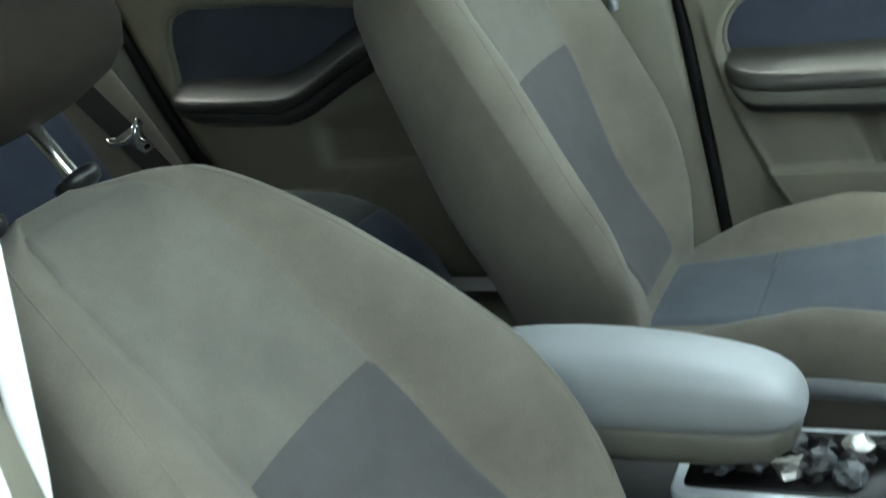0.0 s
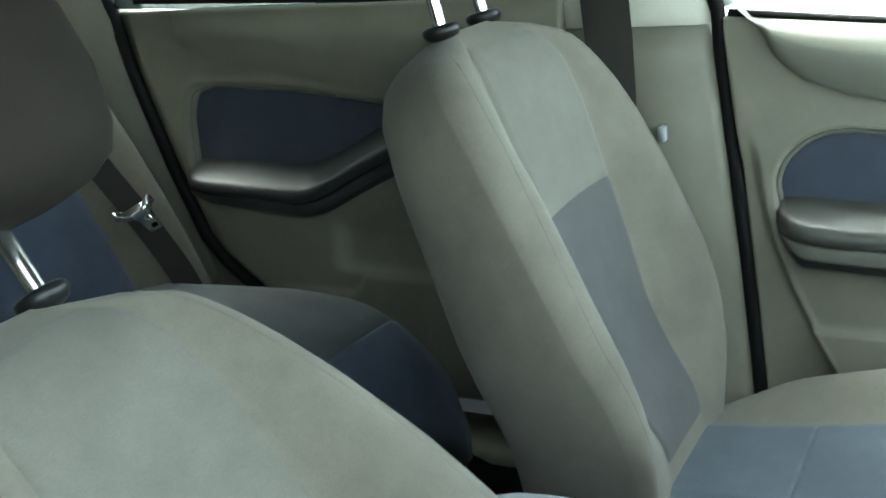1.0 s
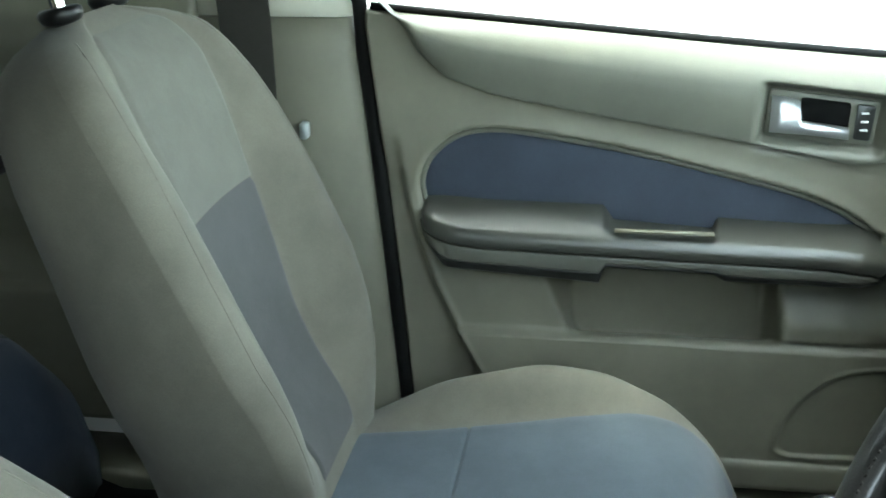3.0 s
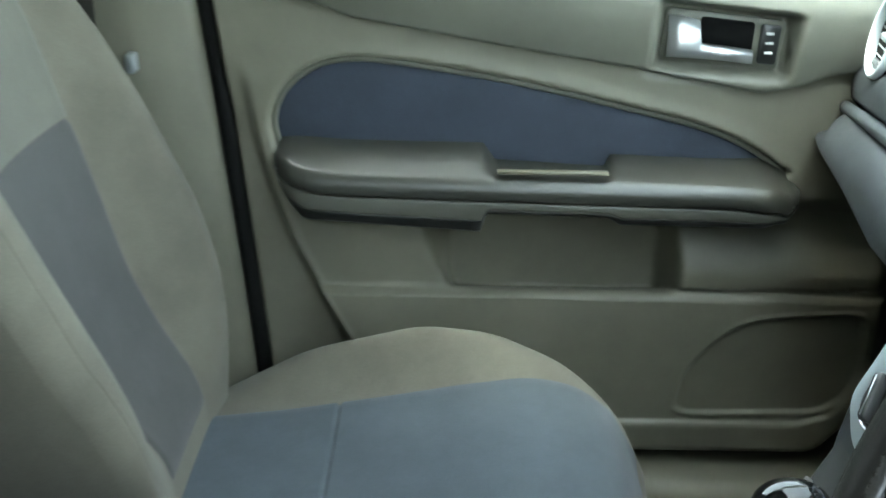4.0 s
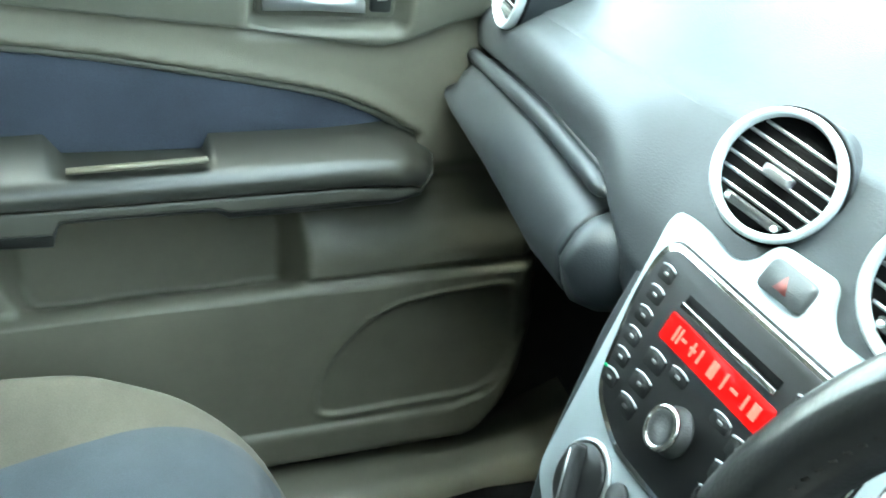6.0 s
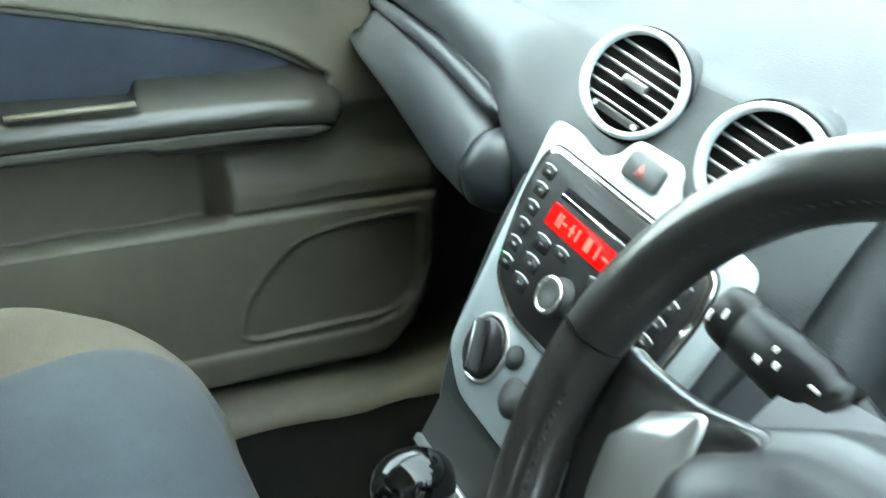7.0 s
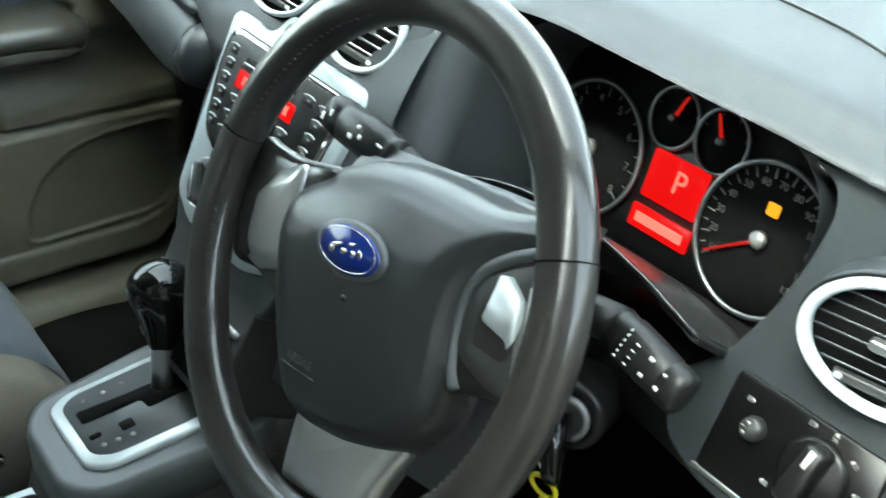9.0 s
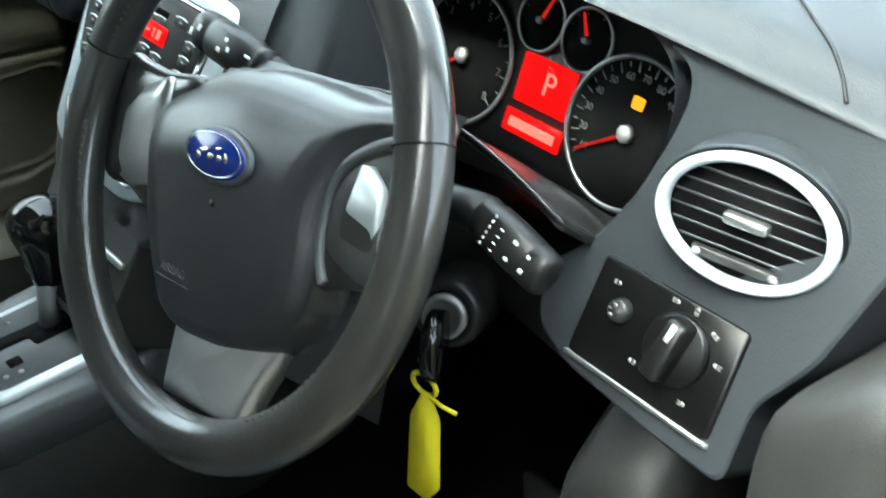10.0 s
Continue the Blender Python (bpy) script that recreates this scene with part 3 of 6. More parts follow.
part("lock_switch", plate(hm, rounded([(0.776, 0.652), (0.778, 0.702), (0.803, 0.699), (0.799, 0.650)], 0.004), 0.004, 0.009, inset=0.001), ARM, hd, "grey lock switch")
for dz in (0.664, 0.676, 0.688):
    part("switch_mark", plate(hm, rect(0.784, dz, 0.794, dz + 0.003), 0.0092, 0.0096), WHITE, hd)
part("weather_strip", tube([(-0.716, edge_y(0.82) + 0.004, 0.824), (-0.716, 0.35, 0.803), (-0.716, 0.60, 0.783), (-0.716, 0.98, 0.757)], 0.006, 8), RUBBER, door, "black window weather strip")
part("window_frame", tube([(-0.735, edge_y(0.82) + 0.002, 0.836), (-0.69, 0.045, 1.0), (-0.62, 0.0, 1.18), (-0.60, 0.55, 1.15), (-0.68, 0.88, 0.99), (-0.735, 1.12, 0.80)], 0.014, 8), BODY, door)
part("window_glass", loft([[(-0.737, 0.09, 0.80), (-0.62, 0.0, 1.18), (-0.60, 0.55, 1.15), (-0.69, 0.9, 0.98), (-0.737, 1.05, 0.79)], [(-0.741, 0.09, 0.80), (-0.624, 0.0, 1.18), (-0.604, 0.55, 1.15), (-0.694, 0.9, 0.98), (-0.741, 1.05, 0.79)]]), GLASS, door, "clear side window", smooth=False).visible_shadow = False
part("outer_skin", loft([[(x, y, z) for y, z in ((0.06, -0.12), (1.14, -0.12), (1.14, 0.745), (0.06, 0.80))] for x in (-0.83, -0.80)]), BODY, door, "white painted outer skin")
part("door_seal", tube([(-0.716, edge_y(z) - 0.012, z) for z in np.linspace(0.08, 0.83, 12)] + [(-0.65, 0.01, 1.1)], 0.0115, 10), RUBBER, door, "black rubber door seal")

sill = part("trim", loft([[(x, y, z * k) for x, z in ((-0.745, 0.0), (-0.745, 0.082), (-0.70, 0.078), (-0.655, 0.070), (-0.636, 0.062), (-0.628, 0.045), (-0.628, 0.0))] for y, k in ((-0.80, 1), (0.2, 1), (0.6, 1), (0.84, 1), (0.92, 1.0), (0.98, 1.12), (1.06, 1.5))]), BEIGE)
tagged(sill, "grey-beige door sill trim along the floor", "trim", kind="structure")
sill2 = part("trim", loft([[(x, y, z) for x, z in ((0.775, 0.0), (0.775, 0.115), (0.72, 0.108), (0.685, 0.095), (0.67, 0.04), (0.67, 0.0))] for y in (-0.80, 0.2, 0.6, 0.95, 1.3)]), BEIGE)
tagged(sill2, "grey-beige door sill trim under the open driver's door", "trim", kind="structure")

# ---- rear door of the passenger side ----
R_PAD = [(-1.1, 0.90), (-0.972, 0.880), (-0.948, 0.806), (-0.900, 0.782), (-0.837, 0.766), (-0.518, 0.705), (-0.2, 0.66)]
R_INSERT = rounded([(-0.955, 0.555), (-0.952, 0.66), (-0.935, 0.708), (-0.885, 0.722), (-0.70, 0.712), (-0.48, 0.685), (-0.40, 0.66), (-0.42, 0.60), (-0.55, 0.56), (-0.70, 0.55)], 0.02, 3)


def rear_edge(z):
    return interp(z, [(0.14, -0.70), (0.25, -0.76), (0.296, -0.82), (0.39, -0.935), (0.552, -1.0), (0.733, -1.06), (0.90, -1.10)])


def rear_card(u, z):
    y1 = interp(z, [(p[0], p[1]) for p in PIL]) - 0.045 - 0.06 * step(z, 0.2, 0.8)
    y0 = rear_edge(z)
    y = y0 + u * (y1 - y0)
    x = -0.702
    pad = step(z - interp(y, R_PAD), 0.0, 0.012)
    x += pad * (0.006 + 0.014 * step(z - interp(y, R_PAD), 0.0, 0.07)) - 0.016 * step(z, 0.80, 0.86) * pad
    g = edge_gap((y, z), R_INSERT)
    x += 0.004 * (1 - step(g, 0.0, 0.03)) - 0.016 * (1 - step(g, -0.004, 0.006))
    x += 0.014 * (1 - step(z, 0.318 + 0.045 * step(y, -0.62, -0.57), 0.330 + 0.045 * step(y, -0.62, -0.57))) * step(y, -0.80, -0.72)
    x -= 0.020 * step(y, -0.66, -0.62) * step(z, 0.37, 0.38) * (1 - step(z, 0.44, 0.50))
    x -= 0.014 * (1 - step(y - y0, 0.012, 0.03))
    return Vector((x, y, z))


rdoor = thing("rear_door", "closed grey-beige rear passenger door with blue insert", "car door")
part("door_card", sheet(rear_card, np.linspace(0, 1, 100), np.linspace(0.14, 0.862, 100), (-0.04, 0, 0)), BEIGE, rdoor)
flat_insert(R_INSERT, -0.716, 0.008, BLUE_DOOR, rdoor, "insert")
edge_bead(R_INSERT, -0.7115, 0.0045, rdoor, BEIGE_PAD)
RA_TOP = [(-0.958, 0.552), (-0.945, 0.573), (-0.90, 0.578), (-0.70, 0.572), (-0.66, 0.580), (-0.60, 0.607), (-0.541, 0.640), (-0.46, 0.675), (-0.42, 0.66)]
RA_BOT = [(-0.958, 0.535), (-0.94, 0.515), (-0.89, 0.494), (-0.683, 0.478), (-0.64, 0.488), (-0.579, 0.520), (-0.528, 0.545), (-0.46, 0.575), (-0.42, 0.60)]
RA_IN = [(-0.958, 0.35), (-0.95, 0.7), (-0.93, 1.0), (-0.70, 1.0), (-0.60, 0.85), (-0.46, 0.7), (-0.42, 0.4)]
part("armrest", loft([[(p[0] - 0.004, p[1], p[2]) for p in arm_section(y, interp(y, RA_TOP), interp(y, RA_BOT), interp(y, RA_IN))] for y in np.linspace(-0.958, -0.42, 44)]), ARM, rdoor, "dark grey armrest rising into a pull handle")
for nm, kind_ in (("armrest_band", "band"), ("armrest_underside", "under")):
    part(nm, loft([[(p[0] - 0.004, p[1], p[2]) for p in arm_section(y, interp(y, RA_TOP), interp(y, RA_BOT), interp(y, RA_IN), None, kind_)] for y in np.linspace(-0.958, -0.42, 44)]), ARM, rdoor)
part("door_seal", tube([(-0.712, rear_edge(z) - 0.012, z) for z in np.linspace(0.22, 0.95, 16)], 0.014, 10), RUBBER, rdoor, "black rubber door seal")
part("weather_strip", tube([(-0.718, -1.05, 0.882), (-0.718, -0.5, 0.866), (-0.718, -0.12, 0.845)], 0.006, 8), RUBBER, rdoor)
part("window_frame", tube([(-0.735, -0.13, 0.83), (-0.66, -0.15, 1.08), (-0.61, -0.16, 1.17), (-0.60, -0.85, 1.15), (-0.70, -1.12, 0.90)], 0.014, 8), BODY, rdoor)
part("window_glass", loft([[(x + dx, y, z) for x, y, z in ((-0.737, -0.13, 0.83), (-0.61, -0.16, 1.17), (-0.60, -0.85, 1.15), (-0.71, -1.10, 0.87))] for dx in (0, -0.004)]), TINT, rdoor, "tinted side window", smooth=False)
part("outer_skin", loft([[(x, y, z) for y, z in ((-0.62, -0.12), (0.03, -0.12), (0.03, 0.81), (-1.08, 0.85), (-1.0, 0.4))] for x in (-0.80, -0.765)]), BODY, rdoor, "white painted outer skin")

# ---- driver side: rear door, and the front door standing open ----
rdoor2 = thing("rear_door", "closed rear door behind the driver's seat", "car door")
part("door_card", loft([[(x, y, z) for y, z in ((-0.70, 0.14), (-0.06, 0.14), (-0.13, 0.83), (-1.08, 0.86), (-0.98, 0.5))] for x in (0.735, 0.70)]), BEIGE, rdoor2)
part("outer_skin", loft([[(x, y, z) for y, z in ((-0.62, -0.12), (0.03, -0.12), (0.03, 0.81), (-1.08, 0.85), (-1.0, 0.4))] for x in (0.80, 0.765)]), BODY, rdoor2, "white painted outer skin")
# Unseen pane, darkened to block light from the rear door and bench.
part("window_glass", loft([[(x + dx, y, z) for x, y, z in ((0.737, -0.13, 0.83), (0.61, -0.16, 1.17), (0.60, -0.85, 1.15), (0.71, -1.10, 0.87))] for dx in (0, 0.004)]), BLOCK_TINT, rdoor2, "tinted side window", smooth=False)

odoor = thing("front_door", "open grey-beige driver's door beside the dashboard", "car door")
om = axes((0.755, 1.06, 0.0), (math.cos(radians(-38)), math.sin(radians(-38)), 0), (0, 0, 1))


def open_card(u, v):
    w = u * 1.0
    relief = 0.03 * step(v, 0.30, 0.36) + 0.02 * math.sin(3.0 * v) - 0.03 * step(v, 0.75, 0.82)
    return om @ Vector((w, v, 0.02 + relief))


part("door_card", sheet(open_card, np.linspace(0.0, 1, 30), np.linspace(0.10, 0.82, 40), (0.01, 0.05, 0)), BEIGE, odoor)
part("outer_skin", loft([[om @ Vector((u, v, d)) for u, v in ((0.02, -0.10), (1.05, -0.10), (1.05, 0.80), (0.02, 0.74))] for d in (-0.05, -0.09)]), BODY, odoor, "white painted outer skin")

# windscreen and back window
ws = part("window_1", loft([[(0.70 * s, 1.30 + d, 0.83 + d * 0.5) for s in np.linspace(-1, 1, 9)] + [(0.58 * s, 0.62 + d, 1.135 + d * 0.5) for s in np.linspace(1, -1, 9)] for d in (0.0, 0.005)]), GLASS, smooth=False)
ws.visible_shadow = False
tagged(ws, "clear raked windscreen above the dashboard", "windscreen", kind="structure")
cowl = part("trim", loft([[(0.76 * s, 1.30 + 0.0 * s * s, z) for s in np.linspace(-1, 1, 9)] + [(0.76 * s, 2.2, z - 0.06) for s in np.linspace(1, -1, 9)] for z in (0.80, 0.835)]), BODY)
tagged(cowl, "white bonnet beyond the windscreen", "bonnet", kind="structure")

# Charcoal instead of beige: the overhanging dashboard's shade is in the colour.
for sx in (-1, 1):
    kick = part("wall_east" if sx > 0 else "wall_west", loft([[(x, y, z) for y, z in ((0.932 if sx < 0 else 0.96, 0.0), (1.52, 0.0), (1.52, 0.80), (0.932 if sx < 0 else 0.96, 0.60))] for x in (sx * 0.738, sx * 0.78)]), DARK, smooth=False)
    tagged(kick, "footwell side panel, charcoal in place of the dashboard's shade", "wall", kind="structure")


# ---- seats ----
import functools

FY, FZ = 0.919, 0.395          # forward normal of the backrest
UY, UZ = -0.395, 0.919         # up along the backrest
B0 = (0.150, 0.345)            # bolster ridge at the foot of the backrest


def seam_x(s):
    """Half width of the inset cloth between the bolsters."""
    return interp(s, [(-0.16, 0.078), (0.0, 0.086), (0.1, 0.096), (0.2, 0.105), (0.4, 0.118), (0.6, 0.120), (0.75, 0.130), (0.85, 0.130), (0.93, 0.108), (1.0, 0.05)])


@functools.lru_cache(maxsize=None)
def back_front(x, s):
    """Depth of the backrest's front: full rounded bolsters, a deep middle, domed shoulders."""
    a = abs(x)
    w = soft(s, [(-0.16, 0.170), (0, 0.190), (0.12, 0.219), (0.30, 0.254), (0.5, 0.258), (0.66, 0.252), (0.80, 0.236), (0.86, 0.223), (0.90, 0.207), (0.94, 0.178), (0.97, 0.140), (0.99, 0.095), (1.0, 0.05)], 0.012)
    ridge = min(w * 0.93, interp(s, [(0, 0.185), (0.3, 0.204), (0.5, 0.206), (0.75, 0.200), (0.9, 0.170), (1.0, 0.04)]))
    swell = soft(s, [(-0.16, -0.075), (0, -0.030), (0.06, -0.018), (0.12, -0.008), (0.18, -0.001), (0.27, 0.003), (0.5, 0.0), (0.65, -0.006), (0.75, -0.014), (0.85, -0.026), (0.92, -0.042), (0.97, -0.064), (1.0, -0.09)], 0.03)
    hollow = soft(s, [(-0.16, 0.0), (0, 0.022), (0.06, 0.042), (0.15, 0.068), (0.25, 0.078), (0.4, 0.066), (0.6, 0.046), (0.75, 0.028), (0.88, 0.010), (1.0, 0.0)], 0.04)
    hx = seam_x(s)
    d = swell
    if a < hx:
        d -= hollow * (0.93 + 0.07 * (1 - (a / hx) ** 2))
    elif a < ridge:
        t = (a - hx) / max(1e-4, ridge - hx)
        d -= hollow * 0.93 * (1 - math.sin(t * math.pi / 2) ** 1.2)
    else:
        t = (a - ridge) / max(1e-4, w - ridge)
        d -= 0.034 * (1 - math.sqrt(max(0.0, 1 - (0.97 * t) ** 2)))
    return d, w


RECLINE = [0.0, 0.0, 0.0, 0.0]


def tilted(p):
    """Turns a point of the backrest back about its hinge by the seat's recline."""
    a = radians(RECLINE[0])
    y, z = p.y - 0.10, p.z - 0.30
    return Vector((p.x, 0.10 + RECLINE[1] + y * math.cos(a) - z * math.sin(a), 0.30 + RECLINE[2] + y * math.sin(a) + z * math.cos(a)))


def back_point(x, d, s):
    L = 0.600 * s
    x *= 1 - RECLINE[3] * step(s, 0.05, 1.0)
    return tilted(Vector((x, B0[0] + UY * L + FY * d, B0[1] + UZ * L + FZ * d)))


def backrest_mesh():
    rings = []
    for s in list(np.linspace(-0.16, 0.86, 48)) + [0.875, 0.89, 0.905, 0.92, 0.935, 0.95, 0.96, 0.97, 0.98, 0.99, 0.996, 1.0]:
        thick = interp(s, [(0, 0.200), (0.4, 0.185), (0.75, 0.150), (0.88, 0.125), (0.94, 0.10), (0.98, 0.06), (1.0, 0.03)])
        _, w = back_front(0, s)
        ring = []
        for k in np.sin(np.linspace(-1, 1, 81) * math.pi / 2 * 0.999):
            x = w * k
            d, _ = back_front(x, s)
            ring.append(back_point(x, d, s))
        edge = back_front(w, s)[0]
        for a in np.linspace(0.10, math.pi - 0.10, 28):
            cx, sy_ = math.cos(a), math.sin(a)
            ring.append(back_point(w * math.copysign(abs(cx) ** 0.30, cx), edge - thick * sy_ ** 0.75, s))
        rings.append(ring)
    return loft(rings)


def panel_on_back(lo, hi, lift, n=34):
    """A sewn cloth field between the bolster seams, from lo to hi along the backrest."""
    def at(u, v):
        s = lo + (hi - lo) * v
        s += 0.007 * (1 - (2 * u - 1) ** 2) * (1 if v > 0.5 and hi < 0.8 else 0) * step(v, 0.8, 1.0)
        s += 0.007 * (1 - (2 * u - 1) ** 2) * (1 if v < 0.5 and lo > 0.2 else 0) * (1 - step(v, 0.0, 0.2))
        x = seam_x(s) * (2 * u - 1) * 0.995
        edge = min(u, 1 - u, v, 1 - v)
        return back_point(x, back_front(x, s)[0] - 0.0002 + lift * step(edge, 0.0, 0.03), s)
    return sheet(at, np.linspace(0, 1, n), np.linspace(0, 1, 40))


@functools.lru_cache(maxsize=None)
def cushion_top(x, y):
    a = abs(x)
    ridge_z = -0.010 + soft(y, [(0.02, 0.215), (0.12, 0.268), (0.22, 0.317), (0.36, 0.352), (0.45, 0.343), (0.54, 0.308), (0.60, 0.258), (0.635, 0.205), (0.66, 0.13)], 0.022)
    mid_z = soft(y, [(0.02, 0.255), (0.20, 0.270), (0.40, 0.296), (0.50, 0.305), (0.565, 0.292), (0.60, 0.258), (0.625, 0.20), (0.635, 0.13)], 0.022)
    w = soft(y, [(0.02, 0.215), (0.2, 0.240), (0.45, 0.243), (0.56, 0.225), (0.62, 0.205), (0.66, 0.17)], 0.022)
    t = a / w
    if t < 0.82:
        z = mid_z + (ridge_z - mid_z) * step(t, 0.50, 0.82)
    else:
        z = ridge_z - 0.05 * ((t - 0.82) / 0.18) ** 2
    return z, w


def cushion_mesh():
    rings = []
    for y in list(np.linspace(0.02, 0.58, 40)) + [0.595, 0.61, 0.62, 0.63, 0.638, 0.645]:
        _, w = cushion_top(0, y)
        ring = [Vector((w * k, y, cushion_top(w * k, y)[0])) for k in np.linspace(-1, 1, 61)]
        low = interp(y, [(0, 0.12), (0.5, 0.13), (0.645, 0.12)])
        for k, f in ((1.01, 0.7), (1.0, 0.35), (0.95, 0.0), (0.4, 0.0), (-0.4, 0.0), (-0.95, 0.0), (-1.0, 0.35), (-1.01, 0.7)):
            zt = cushion_top(w, y)[0]
            ring.append(Vector((w * k, y, low + (zt - low) * f)))
        rings.append(ring)
    return loft(rings)


def panel_on_cushion(x0, x1, y0, y1, lift):
    def at(u, v):
        y = y0 + (y1 - y0) * v
        x = (x0 + (x1 - x0) * u) * soft(y, [(0.0, 0.74), (0.25, 0.86), (0.5, 1.02), (0.65, 1.06)], 0.05)
        edge = min(u, 1 - u, v if y0 < 0.2 else v + 1, 1 - v if y1 < 0.4 else 2)
        seam = 0.0030 * (1 - step(abs(y - 0.265), 0.0, 0.0045))
        return Vector((x, y + (0.003 if y > 0.58 else 0), cushion_top(x, y)[0] + lift * step(edge, 0.0, 0.04) - seam))
    return sheet(at, np.linspace(0, 1, 24), sorted(list(np.linspace(0, 1, 60)) + list(np.linspace(0.352, 0.392, 15))))


def headrest_mesh(foot, lean, hw, hd, slope, height):
    """A cushioned head restraint; the underside slopes and every edge is round."""
    rings = []
    for f, kw, kd in ((0.0, 0.66, 0.45), (0.03, 0.84, 0.72), (0.09, 0.95, 0.91), (0.20, 1.0, 1.0), (0.45, 1.03, 1.0), (0.70, 0.98, 0.92), (0.86, 0.86, 0.78), (0.95, 0.68, 0.55), (1.0, 0.40, 0.28)):
        h = height * f
        c = Vector((0, foot[0] + lean * h, foot[1] + h))
        ring = []
        for a in np.linspace(0, 2 * math.pi, 41)[:-1]:
            dx = hw * kw * math.copysign(abs(math.cos(a)) ** 0.75, math.cos(a))
            dy = hd * kd * math.copysign(abs(math.sin(a)) ** 0.8, math.sin(a))
            ring.append(c + Vector((dx, dy, slope * (1 - 0.6 * f) * dy)))
        rings.append(ring)
    return loft(rings)


def car_seat(label, x, y=0.0, group="front seats", recline=0.0, shift=(0.0, 0.0), seam=0.555, foot=(-0.17, 0.945), lean=-0.2, hd=0.055, slope=0.1, drop=0.0, taper=0.0):
    RECLINE[:] = (recline, shift[0], shift[1], taper)
    seat = thing("car_seat", label, "car seat", (x, y, 0), group)
    c1 = part("cushion", cushion_mesh(), SEAT, seat)
    part("cushion_insert", panel_on_cushion(-0.135, 0.135, 0.05, 0.628, 0.004), BLUE, seat, "blue-grey cloth insert")
    for c in (c1, seat.children[-1]):
        c.location.z = -drop
    part("backrest", backrest_mesh(), SEAT, seat)
    part("backrest_insert", panel_on_back(-0.05, seam, 0.0028), BLUE_BACK, seat, "dark blue-grey cloth insert below a cross seam")
    part("upper_panel", panel_on_back(seam, 0.955, 0.0028), SEAT_UP, seat, "upper cloth panel, toned for the cool light on it")
    for sg in (-1, 1):
        part("seam", tube([back_point(sg * q, back_front(q, s)[0] - 0.0006, s) for s, q in ((s, back_front(0, s)[1] * interp(s, [(0, 0.90), (0.5, 0.86), (0.95, 0.80)])) for s in np.linspace(0.03, 0.95, 40))], 0.0013, 6), SEAT, seat)
    for sg in (-1, 1):
        cx, cy, cz = sg * 0.065, -0.178, 0.868
        up = (tilted(Vector((0, cy - 0.02, cz + 0.1))) - tilted(Vector((0, cy, cz)))).normalized()
        m = axes(tilted(Vector((cx, cy, cz))), (1, 0, 0), up.cross(Vector((1, 0, 0))))
        part("post_collar", lathe(m, [(0.012, -0.014), (0.022, -0.010), (0.0255, -0.003), (0.025, 0.003), (0.021, 0.006), (0.009, 0.0065)], 24), BLACK, seat, "black plastic post collar")
        post = part("headrest_post", tube([tilted(Vector((cx, cy + dy, cz + dz))) for dy, dz in ((0.01, -0.05), (0.0, 0.0), (-0.022, 0.10), (-0.03, 0.14))], 0.009, 12), CHROME, seat, "bright steel headrest post")
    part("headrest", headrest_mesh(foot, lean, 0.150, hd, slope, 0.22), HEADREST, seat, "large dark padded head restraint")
    part("side_shield", loft([[(sx * 0.235, yy, zz) for yy, zz in rounded([(-0.02, 0.10), (0.50, 0.08), (0.56, 0.16), (0.40, 0.21), (0.02, 0.22)], 0.03)] for sx in (0.9, 1.03)]), DARK, seat, "charcoal plastic side shield")
    # Shade under the seat is put into the black of this base.
    part("base", loft([[(sx, yy, zz) for yy, zz in rounded([(0.0, 0.0), (0.52, 0.0), (0.56, 0.14), (0.0, 0.14)], 0.02)] for sx in (-0.20, 0.20)]), VOID, seat, "seat base on floor rails, blacked out for its shade")
    return seat


PX = -0.370
pseat = car_seat("beige cloth front seat with blue-grey inserts beside the centre console", PX)
DX, DY = 0.425, 0.095
dseat = car_seat("reclined beige cloth driver's seat with a padded armrest", DX, DY, drop=0.055, recline=19.5, shift=(0.015, 0.000), seam=0.47, foot=(-0.340, 0.812), lean=-0.25, hd=0.110, slope=0.45, taper=0.30)
RECLINE[:] = (0.0, 0.0, 0.0, 0.0)
for c in dseat.children:
    if c.name.startswith(("backrest", "upper_panel", "seam")):
        c.scale.x = 1.07
    if c.name.startswith(("cushion", "side_shield", "base")):
        c.location.y = -0.08
bk = thing("seat_buckle", "pale plastic belt bracket between seat and pillar", "belt buckle")
part("bracket", loft([[(x, y, z) for y, z in rounded([(0.075, 0.185), (0.110, 0.198), (0.114, 0.212), (0.10, 0.216), (0.08, 0.210)], 0.006)] for x in (-0.622, -0.608)]), VINYL, bk)
part("anchor_strap", tube([(-0.62, 0.07, 0.22), (-0.63, 0.05, 0.1), (-0.635, 0.05, 0.05)], 0.010, 8, flat=0.3), BELT, bk)

# centre armrest on the driver's seat, and the rear bench
rings = []
for y, zt, zb, hw, cx in ((-0.03, 0.375, 0.33, 0.040, 0.035), (-0.01, 0.397, 0.312, 0.055, 0.035), (0.05, 0.408, 0.306, 0.060, 0.038), (0.18, 0.412, 0.308, 0.062, 0.045), (0.30, 0.398, 0.312, 0.060, 0.052), (0.35, 0.385, 0.318, 0.052, 0.055), (0.372, 0.368, 0.326, 0.038, 0.057), (0.380, 0.350, 0.336, 0.02, 0.058)):
    c, h = (zt + zb) / 2, (zt - zb) / 2
    rings.append([(cx - DX + hw * math.copysign(abs(math.cos(a)) ** 0.55, math.cos(a)), y - DY, c + h * math.copysign(abs(math.sin(a)) ** 0.7, math.sin(a))) for a in np.linspace(0, 2 * math.pi, 29)[:-1]])
ar = part("armrest", loft(rings), VINYL, dseat, "light grey padded folding armrest", subdiv=1)
rings = []
